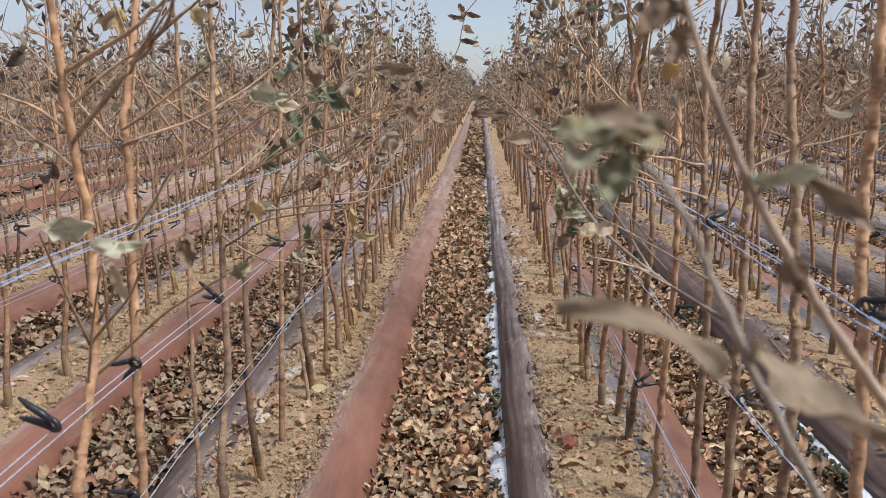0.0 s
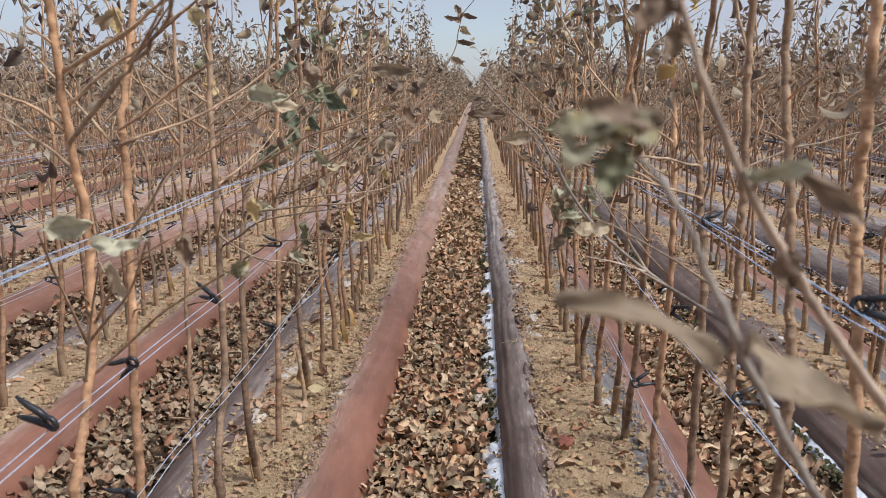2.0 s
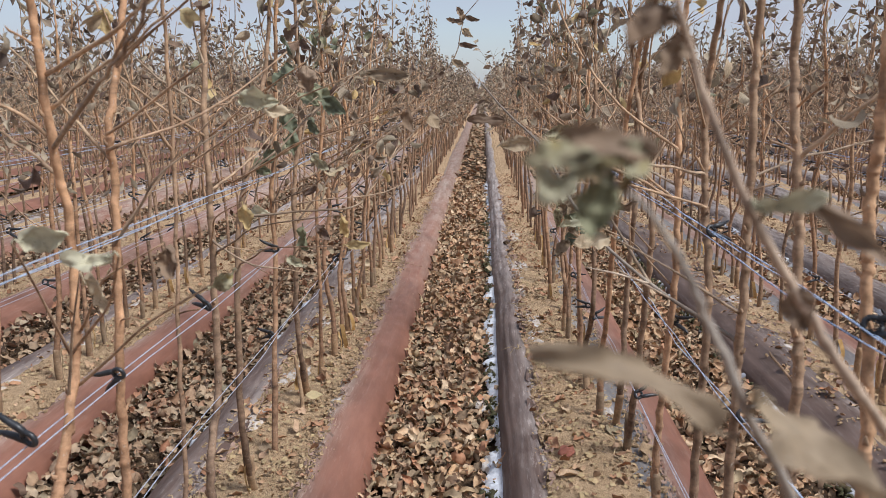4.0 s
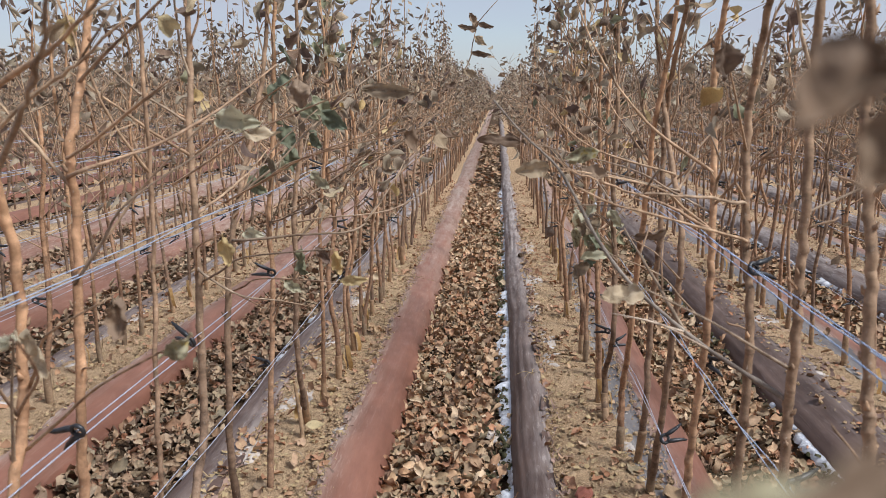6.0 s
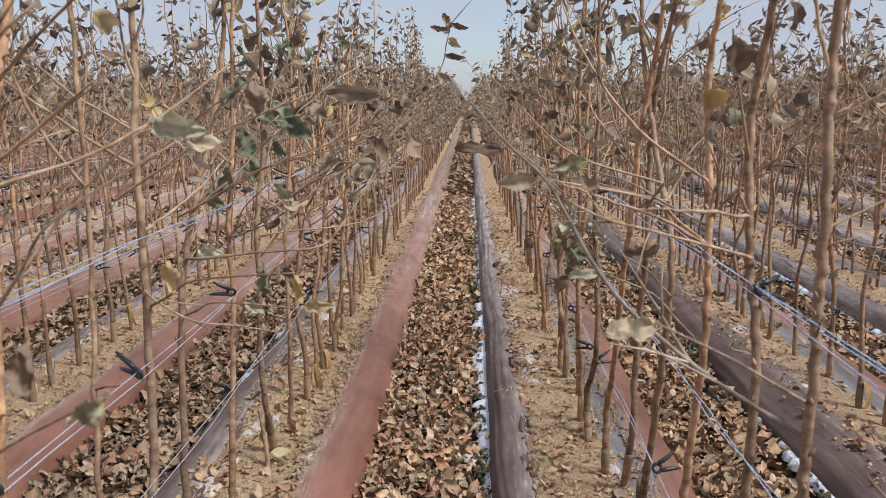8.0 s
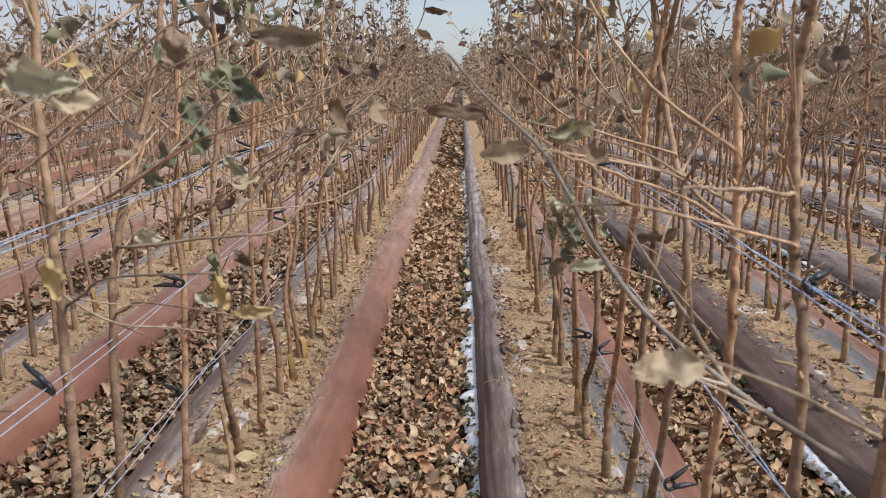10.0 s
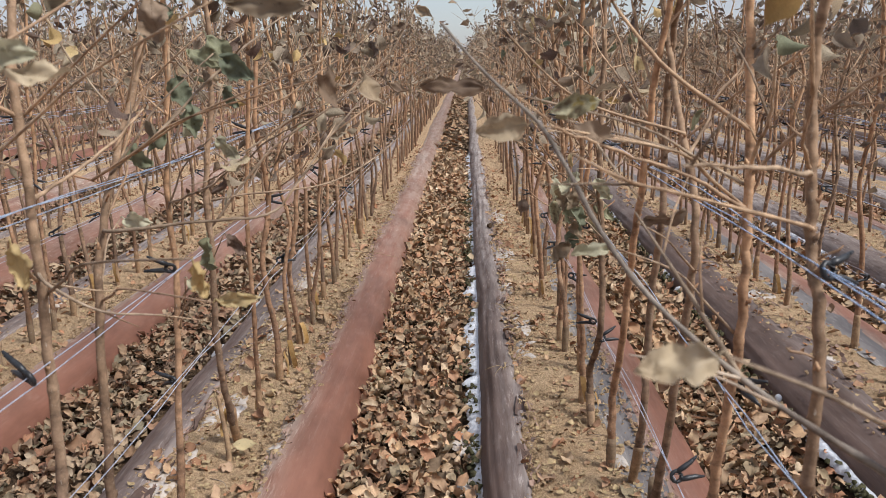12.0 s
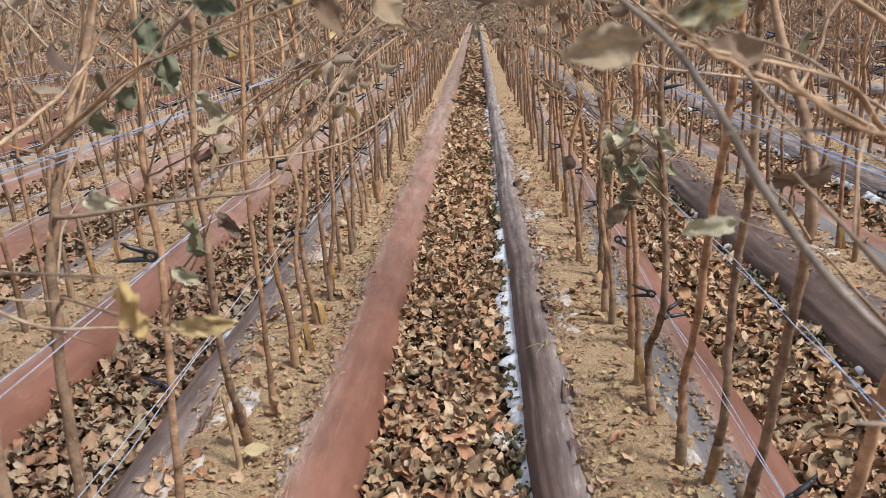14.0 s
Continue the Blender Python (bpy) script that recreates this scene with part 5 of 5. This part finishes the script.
def clip(x, y, z, turn, seed, size=0.85, tip=20):
    """A black spring clip: a round eye with two tapering jaws."""
    rng = random.Random(seed)
    root = new("plastic_clip")
    root.matrix_basis = pose(x, y - 0.012, z, 90 - tip, rng.uniform(-30, 30), turn) @ Matrix.Diagonal((size, size, size, 1))
    root.empty_display_size = 0.02
    tagged(root, "black plastic spring clip holding a trunk to the string", "clip", "tree clips")
    g = Geo()
    n, R = 10, 0.0105
    g.tube([(R * math.cos(a), R * math.sin(a), 0) for a in [2 * math.pi * i / n for i in range(n + 1)]], [0.0040] * (n + 1), 6)
    part("eye", g, PLASTIC, root)
    for s in (-1, 1):
        g = Geo()
        g.tube([(0.005, 0.008 * s, 0), (0.02, 0.011 * s, 0.001), (0.038, 0.015 * s, 0.0), (0.054, 0.021 * s, 0)], [0.0048, 0.0056, 0.0046, 0.0022], 6)
        for i in range(4):
            g.tube([(0.024 + 0.007 * i, (0.013 + 0.002 * i) * s, -0.004), (0.024 + 0.007 * i, (0.013 + 0.002 * i) * s, 0.004)], [0.0014, 0.0014], 4)
        part("jaw", g, PLASTIC, root)
    g = Geo()
    g.tube([(-0.006, 0.008, 0.003), (0.012, 0.0, 0.006), (-0.006, -0.008, 0.003)], [0.0012] * 3, 5)
    part("spring", g, PLASTIC, root)
    return root


clip(-0.540, 0.860, 0.640, 170, 1, 0.95)
clip(-0.535, 1.090, 0.638, 165, 2)
clip(-0.545, 1.505, 0.627, 150, 3, 0.95)
clip(-0.525, 1.968, 0.651, 200, 4)
clip(-0.560, 2.010, 0.400, 150, 5)
clip(-0.545, 1.060, 0.425, 160, 6)
clip(0.387, 2.400, 0.345, 20, 7)
clip(0.393, 1.716, 0.360, 15, 8)
clip(0.440, 1.610, 0.575, -60, 9)
clip(0.428, 1.355, 0.818, 30, 10)
clip(0.430, 0.785, 0.823, -30, 11)
clip(0.435, 1.150, 0.560, 20, 12)
crng = random.Random(31)
for k in range(-4, 4):
    zs = (0.42, 0.63, 0.85) if k < 0 else (0.345, 0.57, 0.82)
    for z in zs:
        y = 2.5 + crng.random() * 0.4 if k in (-1, 0) else 1.2 + crng.random() * 0.5
        while y < 7:
            x = ROW_X + PITCH * k
            if in_view(x, y):
                clip(x, y, z, crng.choice((0, 180)) + crng.uniform(-35, 35), crng.randrange(9999))
            y += crng.uniform(0.35, 0.9)

# ------------------------------------------------------------------ old snow
def snow(x, y, rx, ry, z, seed):
    """A thin flat sheet of melting snow in the hollows of the uneven soil, with a ragged rim."""
    g = Geo()
    n, rings = 40, 5
    v = [(x, y, z)]
    for j in range(1, rings + 1):
        for i in range(n):
            a = 2 * math.pi * i / n
            q = 1 + 0.4 * noise.noise((math.cos(a) * 1.3, math.sin(a) * 1.3, seed)) + 0.2 * noise.noise((math.cos(a) * 4.5, math.sin(a) * 4.5, seed + 3)) + 0.10 * noise.noise((math.cos(a) * 11, math.sin(a) * 11, seed + 5))
            s = j / rings
            px, py = x + rx * q * s * math.cos(a), y + ry * q * s * math.sin(a)
            v.append((px, py, z + 0.006 * nz(px, py, 33, seed) - (0.008 if j == rings else 0)))
    f = [(0, 1 + i, 1 + (i + 1) % n) for i in range(n)]
    f += [(1 + j * n + i, 1 + (j + 1) * n + i, 1 + (j + 1) * n + (i + 1) % n, 1 + j * n + (i + 1) % n) for j in range(rings - 1) for i in range(n)]
    g.add(v, f)
    return tagged(new("snow_patch", g.mesh("snow_patch", [SNOW_THIN])), "thin leftover patch of old dirty snow on the soil", "snow", "snow patches")


def snow_line(k, seed):
    """A ragged strip of snow at the foot of a dark shoulder, leaves poking through."""
    xr = TR_R + PITCH * k + 0.004
    g = Geo()
    n = 1300
    v = []
    for i in range(n + 1):
        y = 1.4 + 7.5 * i / n
        w = max(0.0005, 0.012 + 0.045 * nz(0, y, 1.9, seed + 1) + 0.010 + 0.03 * nz(0, y, 7, seed + 4) + 0.035 * nz(0, y, 19, seed + 2) + 0.022 * nz(0, y, 47, seed + 6) + (0.006 + 0.016 * max(0.0, min(1.0, 3.6 - y)) if k == 0 else -0.004))
        for u, zz in ((0, 0.015), (0.35, 0.014), (0.75, 0.009), (1, -0.008)):
            v.append((xr - w * u, y, zz + 0.005 * nz(u * 0.05, y, 30, seed)))
    g.add(v, [(i * 4 + j, (i + 1) * 4 + j, (i + 1) * 4 + j + 1, i * 4 + j + 1) for i in range(n) for j in range(3)])
    return tagged(new("snow_line", g.mesh("snow_line", [SNOW])), "ragged strip of old snow along the foot of the dark film", "snow", kind="stuff")


for k in (-1, 0, 1, 2):
    snow_line(k, 3.7 + k)
for i, (x, y, rx, ry) in enumerate([(-0.434, 2.30, 0.030, 0.03), (-0.44, 2.22, 0.02, 0.03), (-0.635, 2.42, 0.05, 0.20), (-0.67, 2.15, 0.04, 0.09), (-0.62, 2.55, 0.04, 0.12), (0.262, 3.30, 0.05, 0.14), (0.26, 3.0, 0.05, 0.10), (0.24, 4.23, 0.06, 0.2), (0.42, 2.25, 0.02, 0.05),
                                    (0.44, 2.5, 0.02, 0.05), (0.22, 3.7, 0.03, 0.1), (0.03, 2.5, 0.03, 0.06), (0.04, 2.25, 0.03, 0.05), (0.05, 2.05, 0.03, 0.05), (1.2, 2.9, 0.05, 0.05), (1.25, 3.6, 0.06, 0.07), (0.25, 3.9, 0.04, 0.10), (0.25, 5.2, 0.05, 0.2), (-0.66, 2.85, 0.03, 0.12), (-0.65, 3.2, 0.03, 0.14), (-0.66, 3.8, 0.04, 0.2), (-1.55, 2.8, 0.04, 0.05), (-1.6, 2.4, 0.03, 0.06), (-1.62, 3.4, 0.04, 0.10)]):
    snow(x, y, rx, ry, 0.0 if 0 < x < 0.07 else BED_Z + (0.005 if x > 0.1 else 0.008), 10.0 + i)

# dark mossy crumbs in the melting snow
for k in (0, 1):
    r = np.random.RandomState(960 + k)
    n = 900
    py = 1.5 + 5.0 * r.uniform(0, 1, n) ** 1.3
    clump = np.array([nz(0.3, y, 4.5, 66 + k) for y in py])
    px = TR_R + PITCH * k - 0.012 - np.abs(r.normal(0, 0.030, n))
    keep = clump + r.normal(0, 0.12, n) > 0.0
    px, py, n = px[keep], py[keep], int(keep.sum())
    me = scatter_mesh("moss_crumbs", [(cube, six), (cube * (1.4, 0.7, 0.6), six)], r.randint(0, 2, n), rotations(r.normal(0, 0.5, n), r.normal(0, 0.5, n), r.uniform(0, 6.28, n)), 0.0025 + r.uniform(0, 1, n) ** 2 * 0.007, np.column_stack([px, py, 0.012 + 0.012 * r.uniform(0, 1, n)]), [MOSS])
    tagged(new("moss_crumbs", me), "dark mossy crumbs in the melting snow at the trench's edge", "moss", kind="stuff")

# frayed shreds along the torn edges of the films
for name, k, xe, mat, seed in [("dark", k, TR_R + PITCH * k + (0.12, 0.235, 0.16)[k], FILM_FRAY, 5 + k) for k in (-1, 0, 1)] + [("red", k, TR_L + PITCH * (k + 1) - 0.165, FILM_FRAY, 15 + k) for k in (-1, 0)]:
    r = np.random.RandomState(seed + 300)
    n = 380 if name == "dark" else 600
    py = 1.4 + 6.5 * r.uniform(0, 1, n) ** 1.4
    sway = np.array([0.034 * (1.1 * nz(0, y, 2.6, k + 53) + 0.7 * nz(0, y, 8.3, k + 54)) for y in py]) if name == "dark" else np.zeros(n)
    px = xe + (0.0 if name == "dark" else 0.022) + 0.6 * sway + r.normal(0, 0.009 if name == "dark" else 0.012, n)
    shred = [(np.array([(-0.12, -0.5, 0), (0.10, -0.45, 0.03), (0.05, 0.5, 0.10), (-0.03, 0.45, 0.02)]), [(0, 1, 2, 3)]), (np.array([(-0.2, -0.3, 0), (0.25, -0.2, 0.1), (0.1, 0.35, 0.22), (-0.15, 0.25, 0.05)]), [(0, 1, 2, 3)])]
    me = scatter_mesh("film_shreds", shred, (r.uniform(0, 1, n) < 0.25).astype(int), rotations(r.normal(0, 0.25, n), r.normal(0, 0.6, n), r.normal(0, 0.35, n)), r.uniform(0.012, 0.045, n) * (1.0 if name == "dark" else 0.75), np.column_stack([px, py, np.full(n, 0.079 if name == "dark" else 0.0855)]), [mat])
    tagged(new("film_shreds", me), "frayed shreds along the torn edge of the mulch film", "mulch film", kind="stuff")

# larger torn flaps that stand up along the edge of the dark films
FLAP = []
for bend, lift in ((1.2, 0.1), (-0.9, 0.25), (1.8, 0.05), (0.6, 0.4)):
    v = []
    for i in range(7):
        for j in range(4):
            u, w = i / 6 - 0.5, (j / 3 - 0.4) * 0.42 * (1 - 0.7 * abs(i / 6 - 0.5))
            v.append((w * math.cos(bend * w * 4) + 0.05 * noise.noise((u * 4, j, bend)), u, lift * abs(w) + 0.25 * bend * w * w * 4 + 0.07 * noise.noise((u * 5, w * 9, bend * 3))))
    FLAP.append((np.array(v), [(i * 4 + j, i * 4 + j + 1, i * 4 + j + 5, i * 4 + j + 4) for i in range(6) for j in range(3)]))
for k in (-1, 0, 1):
    r = np.random.RandomState(800 + k)
    n = 22
    py = 1.5 + 5.0 * r.uniform(0, 1, n) ** 1.5
    px = TR_R + PITCH * k + (0.105, 0.21, 0.145)[k] + 0.6 * np.array([0.034 * (1.1 * nz(0, y, 2.6, k + 53) + 0.7 * nz(0, y, 8.3, k + 54)) for y in py]) + r.normal(0, 0.008, n)
    me = scatter_mesh("torn_flaps", FLAP, r.randint(0, 4, n), rotations(r.normal(0, 0.12, n), r.normal(0.12, 0.2, n), r.normal(0, 0.15, n)), r.uniform(0.05, 0.13, n), np.column_stack([px, py, 0.072 + 0.007 * r.uniform(0, 1, n)]), [FILM_DARK])
    tagged(new("torn_flaps", me), "torn flaps of dark film curling up along the edge", "mulch film", kind="stuff")

# soil that has spilled over the edge of the red films
for k in (-2, -1, 0):
    r = np.random.RandomState(700 + k)
    n = 1500
    py = 1.3 + 6.0 * r.uniform(0, 1, n) ** 1.3
    px = TR_L + PITCH * (k + 1) - 0.155 + r.normal(0, 0.016, n) + np.array([0.025 * nz(0, y, 3.1, k + 90) for y in py])
    me = scatter_mesh("spilled_soil", [(cube, six), (cube * (1.3, 0.8, 0.6), six)], r.randint(0, 2, n), rotations(r.normal(0, 0.4, n), r.normal(0, 0.4, n), r.uniform(0, 6.28, n)), 0.0014 + r.uniform(0, 1, n) ** 3 * 0.007, np.column_stack([px, py, np.full(n, 0.0835)]), [SOIL])
    tagged(new("spilled_soil", me), "sandy crumbs spilled over the edge of the mulch film", "soil clods", kind="stuff")

# ------------------------------------------------------------------ small things on the ground
def lump(name, x, y, z, sx, sy, sz, mat, seed, label, category):
    """A broken stone or clod: a rough ball, flattened below."""
    bm = bmesh.new()
    bmesh.ops.create_icosphere(bm, subdivisions=2, radius=1.0)
    for v in bm.verts:
        k = 1 + 0.35 * noise.noise(v.co * 1.4 + Vector((seed, 0, 0))) + 0.15 * noise.noise(v.co * 4 + Vector((0, seed, 0)))
        v.co = Vector((v.co.x * sx, v.co.y * sy, max(-0.4, v.co.z) * sz)) * k
    me = bpy.data.meshes.new(name)
    bm.to_mesh(me)
    bm.free()
    me.materials.append(mat)
    ob = new(name, me)
    ob.matrix_basis = pose(x, y, z, 0, 0, seed * 50)
    return tagged(ob, label, category)


lump("stone", 0.262, 1.964, BED_Z + 0.012, 0.030, 0.020, 0.014, RED_STONE, 1.3, "rough reddish stone lying on the sandy bed", "stone")
lump("clod", 0.178, 4.84, 0.092, 0.020, 0.016, 0.018, TRENCH, 2.1, "dark clod of earth on the film's edge", "clod")
srng = random.Random(12)
for i in range(16):
    k = srng.choice((-1, 0))
    x, y = srng.uniform(TR_R + PITCH * k + 0.13, TR_L + PITCH * (k + 1) - 0.17), srng.uniform(1.7, 4.5)
    s = srng.uniform(0.007, 0.014)
    lump("clod", x, y, BED_Z + 0.010, s * 1.3, s, s * 0.7, SOIL, 3.0 + i, "dry sandy clod on the bed", "clod")


def twig_lying(points, r, seed, label="thin dry twig lying across the bed"):
    rng = random.Random(seed)
    g = Geo()
    sp = smooth_path(points, 4)
    g.tube(sp, [r * (1 - 0.6 * i / (len(sp) - 1)) * rng.uniform(0.85, 1.2) for i in range(len(sp))], 5)
    m = sp[len(sp) // 2]
    d = (sp[-1] - sp[0]).normalized()
    g.tube([m, m + d * 0.05 + Vector((rng.gauss(0, 0.02), rng.gauss(0, 0.02), 0.012))], [r * 0.6, r * 0.3], 4)
    return tagged(new("fallen_twig", g.mesh("fallen_twig", [TWIG])), label, "twig", "fallen twigs")


twig_lying([(-0.60, 4.34, 0.088), (-0.547, 4.266, 0.094), (-0.45, 4.21, 0.10), (-0.387, 4.195, 0.098), (-0.30, 4.21, 0.075)], 0.0028, 1, "long dry twig lying over the film shoulder")
for i in range(14):
    k = srng.choice((-1, -1, 0, 0, 1))
    x, y, a, ln = srng.uniform(TR_R + PITCH * k + 0.14, TR_L + PITCH * (k + 1) - 0.16), srng.uniform(1.8, 4.2), srng.uniform(0, 6.28), srng.uniform(0.04, 0.12)
    dx, dy = math.cos(a) * ln * 0.5, math.sin(a) * ln * 0.5
    twig_lying([(x - dx, y - dy, BED_Z + 0.018), (x + 0.01, y, BED_Z + 0.024), (x + dx, y + dy, BED_Z + 0.017)], 0.0017, 20 + i)


def dry_tuft(x, y, z, seed):
    rng = random.Random(seed)
    root = new("dry_grass_tuft")
    root.matrix_basis = Matrix.Translation((x, y, z))
    root.empty_display_size = 0.02
    tagged(root, "small tuft of dry grass at the film's edge", "grass tuft")
    for i in range(11):
        a, ln = rng.uniform(0, 6.28), rng.uniform(0.03, 0.07)
        g = Geo()
        d = Vector((math.cos(a), math.sin(a), 0))
        g.tube(smooth_path([(0, 0, 0), d * ln * 0.4 + Z3 * 0.012, d * ln + Z3 * rng.uniform(-0.006, 0.012)], 3), [0.0011, 0.001, 0.0009, 0.0008, 0.0007, 0.0005, 0.0003], 4)
        part("blade", g, STRAW if i % 3 else TWIG_GREY, root)
    return root


dry_tuft(0.165, 2.805, 0.084, 1)
dry_tuft(0.19, 3.4, 0.082, 2)
dry_tuft(-0.70, 2.9, 0.08, 3)

# a cut-off stub with a yellow leaf beside it
stub = new("cut_stub")
stub.matrix_basis = Matrix.Translation((-0.545, 2.25, BED_Z))
stub.empty_display_size = 0.02
tagged(stub, "short cut-off rootstock stub with a yellow leaf", "stub")
g = Geo()
g.tube(smooth_path([(0.004, -0.01, -0.02), (0, 0, 0.05), (-0.012, 0.012, 0.12), (-0.02, 0.016, 0.17)], 3), [0.0075 - 0.0003 * i for i in range(10)], 7)
part("stem", g, STOCK, stub)
g = Geo()
v, f = leaf_arrays(0.06, 0.034, 0.3, 0.7, 0.2, 7, srng, 5, 0.08)
g.add(v, f)
ob = part("leaf", g, LEAF_YELLOW, stub, "yellow withered leaf")
ob.matrix_basis = pose(0.012, 0.0, 0.045, -25, 30, -75)

# large dry leaves lying on the beds beside the trunks
for i in range(70):
    k = srng.choice((-1, 0, 0, -1, 1))
    x, y = srng.uniform(TR_R + PITCH * k + 0.12, TR_L + PITCH * (k + 1) - 0.15), srng.uniform(1.7, 4.6)
    s = srng.uniform(0.04, 0.065)
    ob = new("dry_leaf", LITTER_MESH[srng.randrange(7)])
    ob.matrix_basis = pose(x, y, BED_Z + 0.018, srng.gauss(0, 14), srng.gauss(0, 14), srng.uniform(0, 360)) @ Matrix.Diagonal((s, s, s, 1))
    tagged(ob, "curled dry leaf lying on the sandy bed", "leaf", "dry leaves on the beds")
